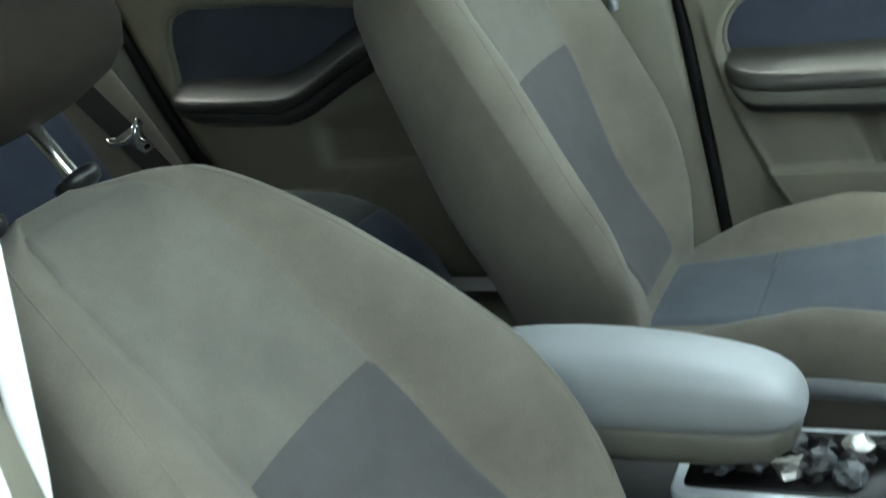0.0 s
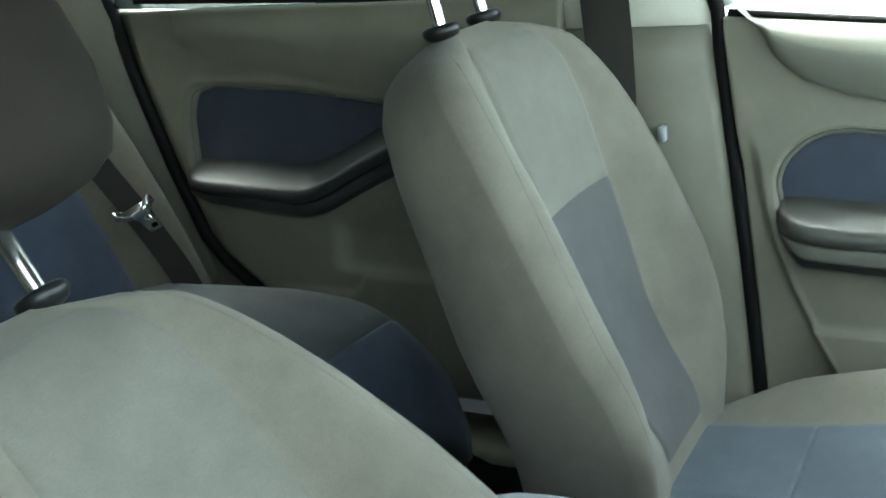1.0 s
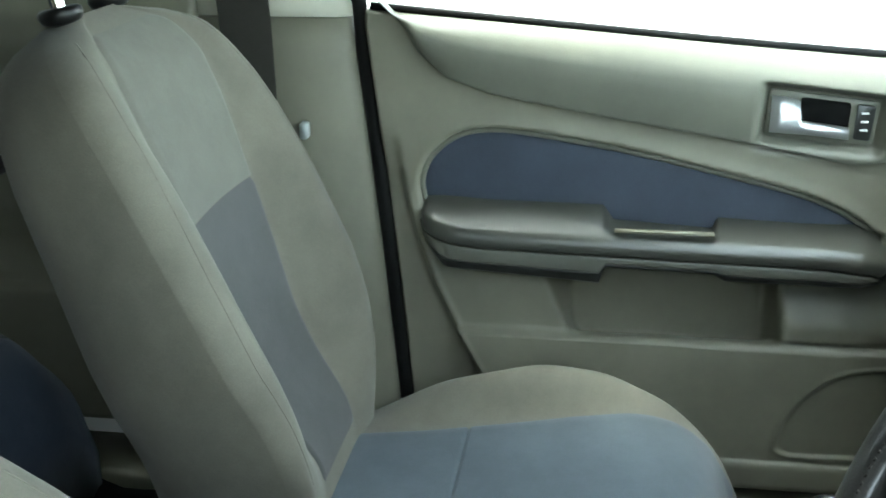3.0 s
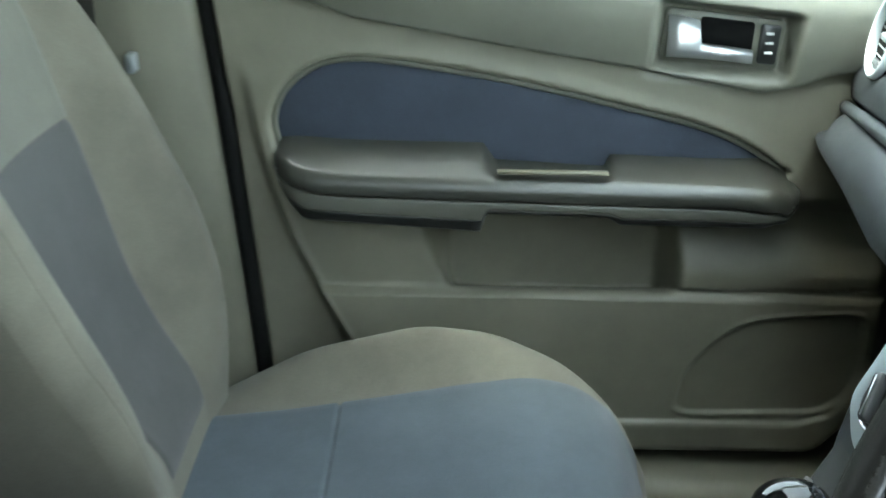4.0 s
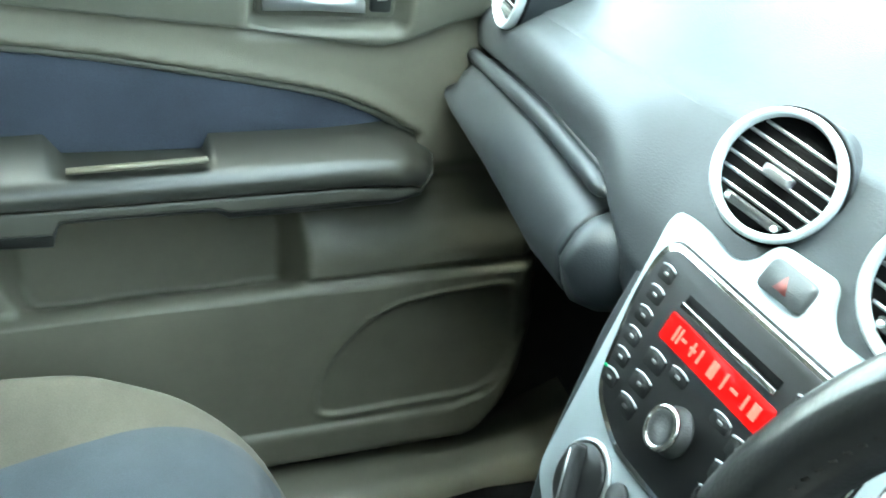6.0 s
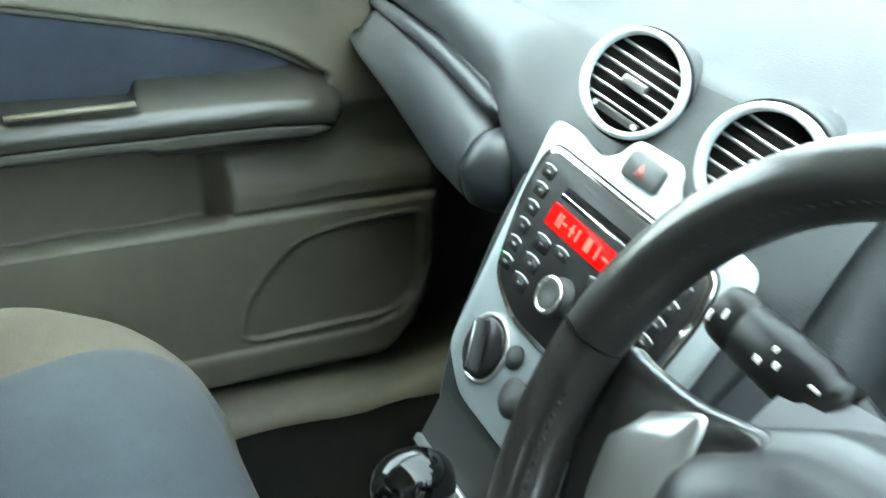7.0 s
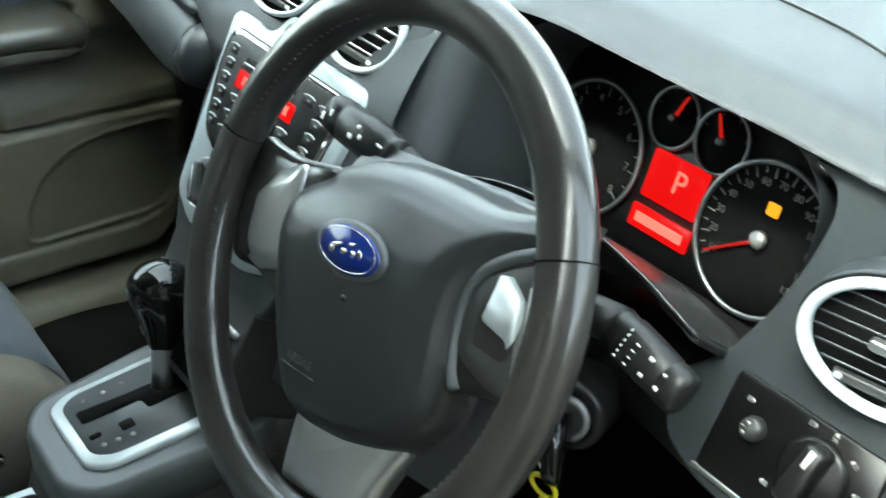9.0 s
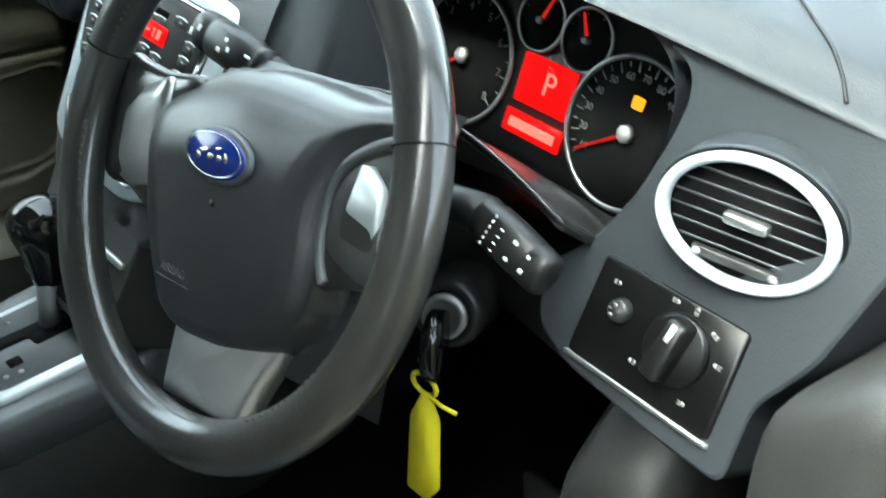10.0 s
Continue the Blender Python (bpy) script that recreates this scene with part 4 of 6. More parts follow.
for y, zb, hw, cx in ((-0.03, 0.300, 0.034, 0.035), (-0.01, 0.282, 0.050, 0.035), (0.05, 0.274, 0.056, 0.038), (0.18, 0.272, 0.058, 0.045), (0.29, 0.278, 0.056, 0.052), (0.34, 0.286, 0.049, 0.055), (0.362, 0.298, 0.036, 0.057), (0.371, 0.310, 0.02, 0.058)):
    c, h = (0.330 + zb) / 2, (0.330 - zb) / 2
    rings.append([(cx - DX + hw * math.copysign(abs(math.cos(a)) ** 0.5, math.cos(a)), y - DY, c + h * math.copysign(abs(math.sin(a)) ** 0.6, math.sin(a))) for a in np.linspace(0, 2 * math.pi, 29)[:-1]])
# Darker tone than the top: the armrest's shaded side is painted in.
part("underside", loft(rings), BEIGE_PAD, ar, "underside, brown-grey in place of the shaded side")
part("hinge", tube([(0.06 - DX, -0.01 - DY, 0.32), (0.17 - DX, -0.01 - DY, 0.32)], 0.03, 16), DARK, ar)

bench = thing("rear_seat", "blue-grey and beige cloth rear bench", "rear seat")


def bench_top(x, y):
    hump = 0.02 * math.cos(min(1.0, abs(abs(x) - 0.36) / 0.30) * math.pi / 2)
    z = soft(y, [(-1.10, 0.36), (-0.80, 0.375), (-0.62, 0.382), (-0.52, 0.372), (-0.44, 0.342), (-0.385, 0.292), (-0.363, 0.23), (-0.36, 0.15)], 0.02)
    return Vector((x * (1 - 0.03 * step(y, -0.5, -0.3)), y, z + hump - 0.09 * step(abs(x), 0.53, 0.66)))


BENCH_XS = list(np.linspace(-0.64, 0.64, 60))
part("cushion", sheet(bench_top, BENCH_XS, list(np.linspace(-1.10, -0.445, 22)), (0, 0, -0.14)), BENCH_TOP, bench)
part("cushion_front", sheet(bench_top, BENCH_XS, [-0.442, -0.435, -0.425, -0.41, -0.395, -0.382, -0.373, -0.366, -0.361, -0.358], (0, 0, -0.12)), BLUE_REAR, bench, "dark blue cloth front of the bench")


def bench_back(x, s):
    y = -0.93 - 0.30 * s - 0.04 * step(s, 0.9, 1.0)
    z = 0.34 + 0.52 * s
    wing = 0.05 * step(abs(x), 0.48, 0.56) * (1 - step(abs(x), 0.60, 0.68))
    return Vector((x, y + 0.02 * math.sin(math.pi * s) + wing, z))


part("backrest", sheet(bench_back, np.linspace(-0.66, 0.66, 50), np.linspace(0, 1, 20), (0, -0.10, 0)), SEAT, bench, "grey-beige cloth backrest")
part("backrest_insert", sheet(lambda u, v: bench_back(u, v) + Vector((0, 0.004, 0.001)), np.linspace(-0.475, 0.475, 36), np.linspace(0.02, 0.98, 16), (0, -0.01, 0)), BLUE_REAR, bench, "blue cloth backrest panel")
part("base", box((-0.60, -1.10, 0.10), (0.60, -0.40, 0.24)), DARK, bench)

rb = thing("seat_belt", "dark rear seat belt with a bright metal tongue", "seat belt")
right, upv = Vector((-0.68, 0.73, 0.0)), Vector((-0.17, -0.16, 0.97))
tc0 = Vector((-0.512, -0.945, 0.524))
WEB = [tc0 + right * a + upv * b for a, b in ((-0.16, 0.30), (-0.10, 0.19), (-0.05, 0.09), (0.0, 0.0), (0.055, -0.11), (0.08, -0.18))]
across = Vector((-0.62, 0.70, 0.30)).normalized()
back = right.cross(upv).normalized() * 0.003
part("webbing", loft([[p - across * 0.024 - back * 4, p + across * 0.024 - back * 4, p + across * 0.024 - back * 3.4, p - across * 0.024 - back * 3.4] for p in spline(WEB, 24)]), BELT, rb, smooth=False)
tm = axes(tc0, right * 0.93 + upv * 0.37, upv * 0.93 - right * 0.37)
part("tongue", plate(tm, rounded([(-0.040, 0.004), (-0.026, -0.004), (-0.006, -0.014), (0.004, -0.046), (0.030, -0.046), (0.026, -0.016), (0.028, -0.004), (0.040, 0.004), (0.036, 0.022), (0.020, 0.012), (-0.020, 0.012), (-0.036, 0.022)], 0.004), 0.006, 0.010), CHROME, rb, "bright steel belt tongue")
part("slot", plate(tm, rect(0.011, -0.040, 0.023, -0.032, 0.003), 0.0101, 0.0106), VOID, rb)


# ---- dashboard ----
dash = thing("dashboard", "blue-grey grained plastic dashboard with round silver-ringed vents", "dashboard")
EDGE = [(-0.74, 0.935, 0.680), (-0.60, 0.905, 0.712), (-0.35, 0.872, 0.738), (-0.15, 0.858, 0.757), (0.0, 0.866, 0.768), (0.12, 0.870, 0.772), (0.17, 0.870, 0.784), (0.21, 0.880, 0.791), (0.27, 0.886, 0.794), (0.38, 0.886, 0.790), (0.50, 0.888, 0.786), (0.57, 0.889, 0.781), (0.63, 0.890, 0.777), (0.70, 0.893, 0.772), (0.75, 0.898, 0.764)]
ey = [(e[0], e[1]) for e in EDGE]
ez = [(e[0], e[2]) for e in EDGE]
XS = list(np.linspace(-0.74, 0.75, 90))


def smooth_at(x, table, w=0.03):
    return (interp(x - w, table) + 2 * interp(x, table) + interp(x + w, table)) / 4


def pad_drop(x):
    """How far the pad rolls down to its front edge."""
    return 0.016 + 0.012 * (1 - step(x, 0.10, 0.24))


def top_pad(x, t):
    y0, z0 = smooth_at(x, ey), smooth_at(x, ez)
    y1, z1 = 1.33 - 0.10 * (x / 0.75) ** 2, 0.828
    y = y0 + (y1 - y0) * t
    z = z0 + (z1 - z0) * step(t, -0.35, 1.0) - (z1 - z0) * step(0, -0.35, 1.0) * (1 - t)
    t1 = 0.11 + 0.26 * (1 - step(x, 0.10, 0.24))
    z -= pad_drop(x) * (1 - step(t, -0.15 * t1, t1)) / (1 - step(0.0, -0.15 * t1, t1))
    return Vector((x, y - 0.006 * step(t, 0, 0.02) * (1 - step(t, 0.0, 0.06)), z))


part("top_pad", sheet(top_pad, XS, [0, 0.01, 0.02, 0.03, 0.04, 0.05, 0.06, 0.07, 0.085, 0.10] + list(np.linspace(0.12, 1.0, 20))), DASH, dash)

SEAM = [(-0.70, 1.02), (0.15, 1.035), (0.34, 1.018), (0.46, 1.004), (0.545, 0.972), (0.602, 0.935), (0.645, 0.902)]


def on_pad(x, y):
    y0 = smooth_at(x, ey)
    return top_pad(x, max(0.0, (y - y0) / (1.33 - 0.10 * (x / 0.75) ** 2 - y0)))


part("pad_seam", tube([on_pad(p.x, p.y) + Vector((0, 0, 0.0006)) for p in spline([(x, y, 0) for x, y in SEAM], 90)], 0.0014, 6), BLACK, dash, "dark seam across the pad")

SLOT = [(-0.74, 0.908, 0.604), (-0.66, 0.894, 0.617), (-0.39, 0.843, 0.657), (-0.18, 0.803, 0.676), (-0.12, 0.795, 0.68)]
sy, sz = [(e[0], e[1]) for e in SLOT], [(e[0], e[2]) for e in SLOT]


def passenger_face(x, t):
    """From the top pad's edge down to the slot and into it; near the middle it runs smoothly down to the centre stack."""
    k = step(x, -0.235, -0.125)
    a = Vector((x, smooth_at(x, ey), smooth_at(x, ez) - pad_drop(x)))
    lowz = 0.640
    b1 = Vector((x, interp(x, sy), interp(x, sz)))
    b2 = Vector((x, 0.812 + 0.55 * (lowz - 0.68) + 0.004, lowz))
    b = b1.lerp(b2, k)
    if t <= 0.8:
        q = a.lerp(b, t / 0.8)
        bulge = math.sin(math.pi * t / 0.8)
        return q + Vector((0, -0.012 + 0.004 * k, 0.008 - 0.004 * k)) * bulge
    depth = (t - 0.8) / 0.2
    return b + Vector((0, 0.016 * depth * (1 - k), -0.014 * depth * (1 - k) - 0.03 * k * depth))


part("front_face", sheet(passenger_face, np.linspace(-0.715, 0.172, 110), [0, 0.1, 0.2, 0.3, 0.4, 0.5, 0.6, 0.7, 0.76, 0.8, 0.83, 0.87, 0.92, 1.0]), DASH, dash)
# raised lip that runs below the slot
part("slot_rail", tube(spline([(-0.70, 0.896, 0.598), (-0.55, 0.868, 0.622), (-0.39, 0.840, 0.644), (-0.25, 0.813, 0.658), (-0.190, 0.801, 0.6625)], 30), [0.008] * 27 + [0.007, 0.005, 0.002], 12, flat=1.0), DASH, dash)

glove = part("glovebox_lid", bmesh.new(), DASH, dash, "padded blue-grey glovebox lid")
TOPL = [(-0.74, 0.906, 0.592), (-0.40, 0.842, 0.634), (-0.205, 0.803, 0.648), (-0.17, 0.790, 0.650)]
BOTL = [(-0.74, 0.885, 0.548), (-0.49, 0.850, 0.556), (-0.30, 0.816, 0.566), (-0.174, 0.793, 0.588)]


def lid_ring(x, k=1.0):
    ty, tz = interp(x, [(e[0], e[1]) for e in TOPL]), interp(x, [(e[0], e[2]) for e in TOPL])
    by, bz = interp(x, [(e[0], e[1]) for e in BOTL]), interp(x, [(e[0], e[2]) for e in BOTL])
    pts = [(ty + 0.05, tz), (ty + 0.012, tz + 0.001), (ty - 0.007, tz - 0.004), (ty - 0.018, tz - 0.013), (ty - 0.028, tz - 0.030), (by - 0.023, bz + 0.014), (by - 0.018, bz + 0.002), (by - 0.004, bz - 0.006), (by + 0.16, bz - 0.035)]
    cy, cz = (ty + by) / 2 + 0.03, (tz + bz) / 2
    return [(x, cy + (y - cy) * k, cz + (z - cz) * k) for y, z in pts]


bmx = loft([lid_ring(-0.712, 0.35), lid_ring(-0.706, 0.62), lid_ring(-0.698, 0.80), lid_ring(-0.686, 0.92), lid_ring(-0.672, 0.98)] + [lid_ring(x) for x in np.linspace(-0.65, -0.200, 38)] + [lid_ring(-0.1965, 0.97)])
bmesh.ops.recalc_face_normals(bmx, faces=bmx.faces)
for fc in bmx.faces:
    fc.smooth = True
bmx.to_mesh(glove.data)
bmx.free()
part("lid_end", loft([lid_ring(-0.1935, 0.97), lid_ring(-0.190), lid_ring(-0.178), lid_ring(-0.168, 0.95), lid_ring(-0.160, 0.82), lid_ring(-0.152, 0.6)]), DASH, dash, "rounded end of the glovebox roll")
part("lid_stop", box((-0.455, 0.838, 0.592), (-0.448, 0.845, 0.606)), BLACK, glove)

# centre stack
SV = (0.0, 0.482, 0.876)
pm = axes((0.0, 0.812, 0.680), (1, 0, 0), SV)      # v = (z - 0.68) / 0.876; the normal faces the cabin
stack = loft([[pm @ Vector((u, v, d)) for u, v in rounded([(-0.132, -0.005), (-0.127, -0.09), (-0.106, -0.185), (-0.078, -0.235), (0.112, -0.235), (0.150, -0.06), (0.165, -0.005)], 0.02)] for d in (-0.20, -0.014, -0.004)])
part("stack_body", stack, DASH, dash, bevel=0.006)
PANEL = rounded([(-0.119, 0.004), (-0.088, 0.006), (-0.048, 0.002), (-0.034, 0.010), (-0.026, 0.026), (0.024, 0.028), (0.034, 0.012), (0.046, 0.004), (0.090, 0.006), (0.126, 0.002), (0.131, -0.016), (0.124, -0.085), (0.098, -0.192), (0.060, -0.206), (-0.055, -0.206), (-0.094, -0.186)], 0.013, 4)
radio = thing("radio_panel", "silver centre panel with black radio and red display", "car radio")
part("fascia", plate(pm, PANEL, -0.012, 0.004, inset=0.003), FASCIA, radio, "satin silver fascia")
BEZ = rounded([(-0.098, -0.014), (0.103, -0.016), (0.106, -0.045), (0.096, -0.106), (0.055, -0.127), (-0.040, -0.129), (-0.082, -0.112), (-0.100, -0.050)], 0.017, 5)
part("bezel_gap", plate(pm, [(u * 1.062, -0.07 + (v + 0.07) * 1.092) for u, v in BEZ], 0.003, 0.0045), BLACK, radio, "thin dark gap round the radio")
part("bezel_ring", plate(pm, [(u * 1.046, -0.07 + (v + 0.07) * 1.068) for u, v in BEZ], 0.003, 0.0072, inset=0.001), CHROME, radio, "bright ring round the radio")
face = part("radio_face", plate(pm, BEZ, 0.003, 0.008, inset=0.001), RADIO_KEY, radio, "charcoal radio face")
part("display", plate(pm, rect(-0.060, -0.061, 0.048, -0.043, 0.002), 0.008, 0.0088), RED, face, "glowing red display")
for u, w, h in ((-0.047, 0.002, 0.010), (-0.043, 0.002, 0.010), (-0.038, 0.005, 0.002), (-0.028, 0.006, 0.002), (-0.028, 0.002, 0.009), (-0.020, 0.002, 0.009), (-0.006, 0.006, 0.010), (0.006, 0.002, 0.010), (0.016, 0.007, 0.002), (0.027, 0.002, 0.009), (0.036, 0.006, 0.009)):
    part("segment", plate(pm, rect(u - w / 2, -0.052 - h / 2, u + w / 2, -0.052 + h / 2), 0.0089, 0.0093), RED_TEXT, face)
part("disc_slot", plate(pm, rect(-0.056, -0.0345, 0.040, -0.0295), 0.0082, 0.0086), VOID, face, "black disc slot")
part("slot_lip", plate(pm, rect(-0.056, -0.0385, 0.040, -0.0350, 0.001), 0.008, 0.0106, inset=0.0008), CHROME, face, "bright lip under the disc slot")


def key_button(u, v, w, h, chrome=True):
    b = part("button", plate(pm, rect(u - w / 2, v - h / 2, u + w / 2, v + h / 2, 0.003), 0.0078, 0.0086, inset=0.0003), RADIO_KEY, face)
    if chrome:
        arc = [(u + w * 0.46 * k, v + h / 2 + 0.0002 - 0.0014 * k * k, 0.0086) for k in np.linspace(-1, 1, 9)]
        part("button_edge", tube([pm @ Vector(p) for p in arc], 0.00075, 6), SATIN, b, "thin bright key edge")
    part("mark", plate(pm, rect(u - 0.0024, v - 0.0012, u + 0.0024, v + 0.0008, 0.0005), 0.0087, 0.0089), DIM, b)


for i in range(6):
    key_button(-0.084 + 0.0016 * i, -0.030 - 0.0145 * i, 0.016, 0.0100)
    key_button(0.088 - 0.0016 * i, -0.034 - 0.0140 * i, 0.017, 0.0100)
for i in range(3):
    key_button(-0.050, -0.074 - 0.0165 * i, 0.020, 0.0115)
    key_button(-0.058 + 0.008, -0.074 - 0.0165 * i, 0.006, 0.003, False)
    key_button(0.042, -0.074 - 0.0165 * i, 0.020, 0.0115)
key_button(0.062, -0.032, 0.020, 0.009)
key_button(-0.026, -0.070, 0.018, 0.008)
key_button(0.020, -0.070, 0.018, 0.008)
part("warning_light", plate(pm, rect(0.080, -0.1175, 0.086, -0.114), 0.0081, 0.0100), RED_DIM, face, "small red light")
part("warning_light", plate(pm, rect(-0.083, -0.0985, -0.080, -0.0970), 0.0112, 0.0119), GREEN, face, "small green light")
km = pm @ Matrix.Translation((-0.004, -0.094, 0.0))
vk = part("volume_knob", lathe(km, [(0.0150, 0.007), (0.0150, 0.010), (0.0135, 0.011), (0.0130, 0.018), (0.0120, 0.0200), (0.008, 0.0195), (0.0, 0.019)], 36), DARK, face, "round dark volume knob with a bright ring")
part("knob_ring", torus(km @ Matrix.Translation((0, 0, 0.0185)), 0.0120, 0.0021, 32, 8), CHROME, vk, "bright ring")
hz = part("hazard_switch", plate(pm, rounded([(-0.021, 0.000), (0.020, 0.001), (0.022, 0.020), (-0.018, 0.020)], 0.006), 0.003, 0.0075, inset=0.0015), GREY, radio, "grey hazard switch")
part("triangle", plate(pm, [(-0.006, 0.005), (0.006, 0.005), (0.0, 0.015)], 0.0074, 0.0079), PALE_RED, hz, "faded red triangle mark")
for ku, kv in ((-0.050, -0.163), (0.058, -0.166)):
    m = pm @ Matrix.Translation((ku, kv, 0))
    kn = part("climate_dial", lathe(m, [(0.027, 0.003), (0.027, 0.0055), (0.0245, 0.0068), (0.0235, 0.005), (0.0, 0.005)], 36), SATIN, radio, "silver ringed rotary dial")
    part("dial_face", lathe(m, [(0.0236, 0.0052), (0.0236, 0.0062), (0.0215, 0.009), (0.0, 0.0092)], 32), BLACK, kn)
    part("grip", plate(m @ Matrix.Rotation(radians(28), 4, "Z"), rounded([(-0.0042, -0.0205), (0.0042, -0.0205), (0.0034, 0.0205), (-0.0034, 0.0205)], 0.003), 0.008, 0.019, inset=0.0025), DARK, kn, "dark grip bar")
    part("grip_line", plate(m @ Matrix.Rotation(radians(28), 4, "Z"), rect(-0.0008, -0.017, 0.0008, 0.017), 0.0188, 0.0194), SATIN, kn, "bright line on the grip")
part("climate_button", lathe(pm @ Matrix.Translation((-0.016, -0.150, 0)), [(0.009, 0.003), (0.009, 0.0065), (0.0075, 0.0075), (0.0, 0.0078)], 24), DARK, radio)
part("climate_button", lathe(pm @ Matrix.Translation((0.004, -0.172, 0)), [(0.015, 0.003), (0.015, 0.0060), (0.0135, 0.0072), (0.0, 0.0078)], 24), DARK, radio)
part("lower_fascia", loft([[pm @ Vector((u, v, d)) for u, v in rounded([(-0.080, -0.212), (0.100, -0.212), (0.098, -0.34), (-0.072, -0.34)], 0.008)] for d in (-0.14, -0.010, -0.004)]), DARK, dash, bevel=0.003)
part("stack_strip", plate(pm, rect(-0.074, -0.262, 0.092, -0.256), -0.005, 0.001), SATIN, dash, "thin bright strip on the lower stack")
part("stack_tray", plate(pm, rect(-0.075, -0.330, 0.078, -0.275, 0.006), -0.004, -0.001), VOID, dash, "black storage slot")


def air_vent(c, az, el, R, label, group, tilt=0.0, slats=6, mound=1.04, aspect=1.0, blades=None):
    a, e = radians(az), radians(el)
    n = Vector((math.sin(a) * math.cos(e), -math.cos(a) * math.cos(e), math.sin(e)))
    u = Vector((math.cos(a), math.sin(a), 0))
    m = axes(c, u, n.cross(u)) @ Matrix.Rotation(radians(tilt), 4, "Z") @ Matrix.Diagonal((1.0, aspect, 1.0, 1.0))
    v = thing("air_vent", label, "air vent", group=group)
    part("housing", lathe(m, [(R * mound, -0.055), (R * (0.4 + 0.6 * mound), -0.024), (R * (0.8 + 0.22 * mound), -0.012), (R * 1.03, -0.005), (R * 0.98, -0.002), (R * 0.88, -0.01), (R * 0.84, -0.05)], 48), DASH, v)
    part("ring", torus(m @ Matrix.Translation((0, 0, 0.001)), R * 0.905, R * 0.070, 64, 12, rz=0.007), SILVER, v, "satin silver ring")
    part("ring_gap", torus(m @ Matrix.Translation((0, 0, -0.003)), R * 0.99, R * 0.025, 64, 8, rz=0.002), VOID, v, "thin dark gap round the ring")
    part("throat", lathe(m, [(R * 0.86, -0.004), (R * 0.84, -0.03), (0.0, -0.034)], 40), VOID, v, "black throat")
    for i in range(slats):
        vv = R * 0.84 * (-0.74 + 1.48 * (i + 0.5) / slats + 0.02)
        hw = math.sqrt(max(1e-6, (R * 0.84) ** 2 - vv * vv))
        bm = loft([[m @ Vector((uu, vv + dv, dd)) for dv, dd in ((-0.0011, -0.004), (0.0011, -0.003), (0.0036, -0.022), (0.0022, -0.023))] for uu in np.linspace(-hw, hw, 7)])
        part("slat", bm, blades or SATIN, v)
    part("tab", plate(m, rounded([(-R * 0.24, -R * 0.08), (R * 0.24, -R * 0.08), (R * 0.24, R * 0.08), (-R * 0.24, R * 0.08)], R * 0.05), -0.006, 0.004, inset=0.002), SATIN, v, "silver sliding tab")
    part("wheel_bar", plate(m, rounded([(-R * 0.42, -R * 0.70), (R * 0.42, -R * 0.70), (R * 0.50, -R * 0.56), (-R * 0.50, -R * 0.56)], R * 0.05), -0.004, 0.0015, inset=0.001), DARK, v, "thumb wheel strip")
    for uu in (-0.42, 0.42):
        part("wheel_mark", lathe(m @ Matrix.Translation((R * uu, -R * 0.63, 0.0)), [(R * 0.055, 0.0), (R * 0.05, 0.0022), (0.0, 0.0024)], 14), SATIN, v)
    return v


air_vent((-0.048, 0.830, 0.734), 34, 25, 0.0400, "round silver-ringed centre vent above the radio", "dashboard vents", -19)
air_vent((0.0925, 0.830, 0.729), 28, 18, 0.0430, "round silver-ringed centre vent partly behind the wheel", "dashboard vents", -17)
air_vent((0.6285, 0.846, 0.698), 14, 9, 0.0590, "large silver-ringed vent beside the driver's door", "dashboard vents", -2, 6, 1.06, 0.73, GREY)
air_vent((-0.575, 0.886, 0.713), -8, 10, 0.0500, "silver-ringed vent beside the passenger door", "dashboard vents", 0)

# outer pod with the lamp switches
om2 = axes((0.598, 0.8315, 0.637), (1, 0, 0), (0, 0.447, 0.894))
POD = rounded([(-0.085, 0.1425), (-0.060, 0.136), (-0.050, 0.118), (-0.050, 0.09), (-0.058, 0.045), (-0.074, 0.005), (-0.104, -0.029), (-0.089, -0.067), (-0.055, -0.080), (0.023, -0.088), (0.080, -0.090), (0.077, -0.037), (0.100, 0.003), (0.116, 0.070), (0.135, 0.1425)], 0.012, 5)
part("outer_pod", loft([[om2 @ Vector((u, v, d)) for u, v in POD] for d in (-0.11, -0.008, -0.003)] + [[om2 @ Vector((u * 0.975, 0.02 + (v - 0.02) * 0.98, -0.001)) for u, v in POD]]), DASH, dash, bevel=0.004)
sw = thing("light_switch", "black headlamp switch panel with a rotary knob", "switch panel")
part("panel", plate(om2, rounded([(-0.057, -0.069), (0.061, -0.071), (0.058, 0.002), (-0.057, 0.002)], 0.005), -0.004, 0.002, inset=0.001), SWITCH_BLACK, sw)
part("panel_edge", plate(om2, rounded([(-0.0585, -0.0725), (0.0625, -0.0745), (0.0625, -0.0712), (-0.0585, -0.0692)], 0.001), -0.004, 0.0026), SATIN, sw, "thin bright lower edge")
kmx = om2 @ Matrix.Translation((0.018, -0.030, 0))
part("rotary_knob", lathe(kmx, [(0.0235, 0.002), (0.0235, 0.005), (0.020, 0.007), (0.0, 0.007)], 36), SWITCH_BLACK, sw)
kb = part("knob_grip", plate(kmx @ Matrix.Rotation(radians(-10), 4, "Z"), rounded([(-0.008, -0.021), (0.008, -0.021), (0.007, 0.021), (-0.007, 0.021)], 0.005), 0.006, 0.022, inset=0.003), BLACK, sw)
part("pointer", plate(kmx @ Matrix.Rotation(radians(-10), 4, "Z"), rect(-0.0018, 0.006, 0.0018, 0.018), 0.0221, 0.0226), WHITE, kb, "white pointer line")
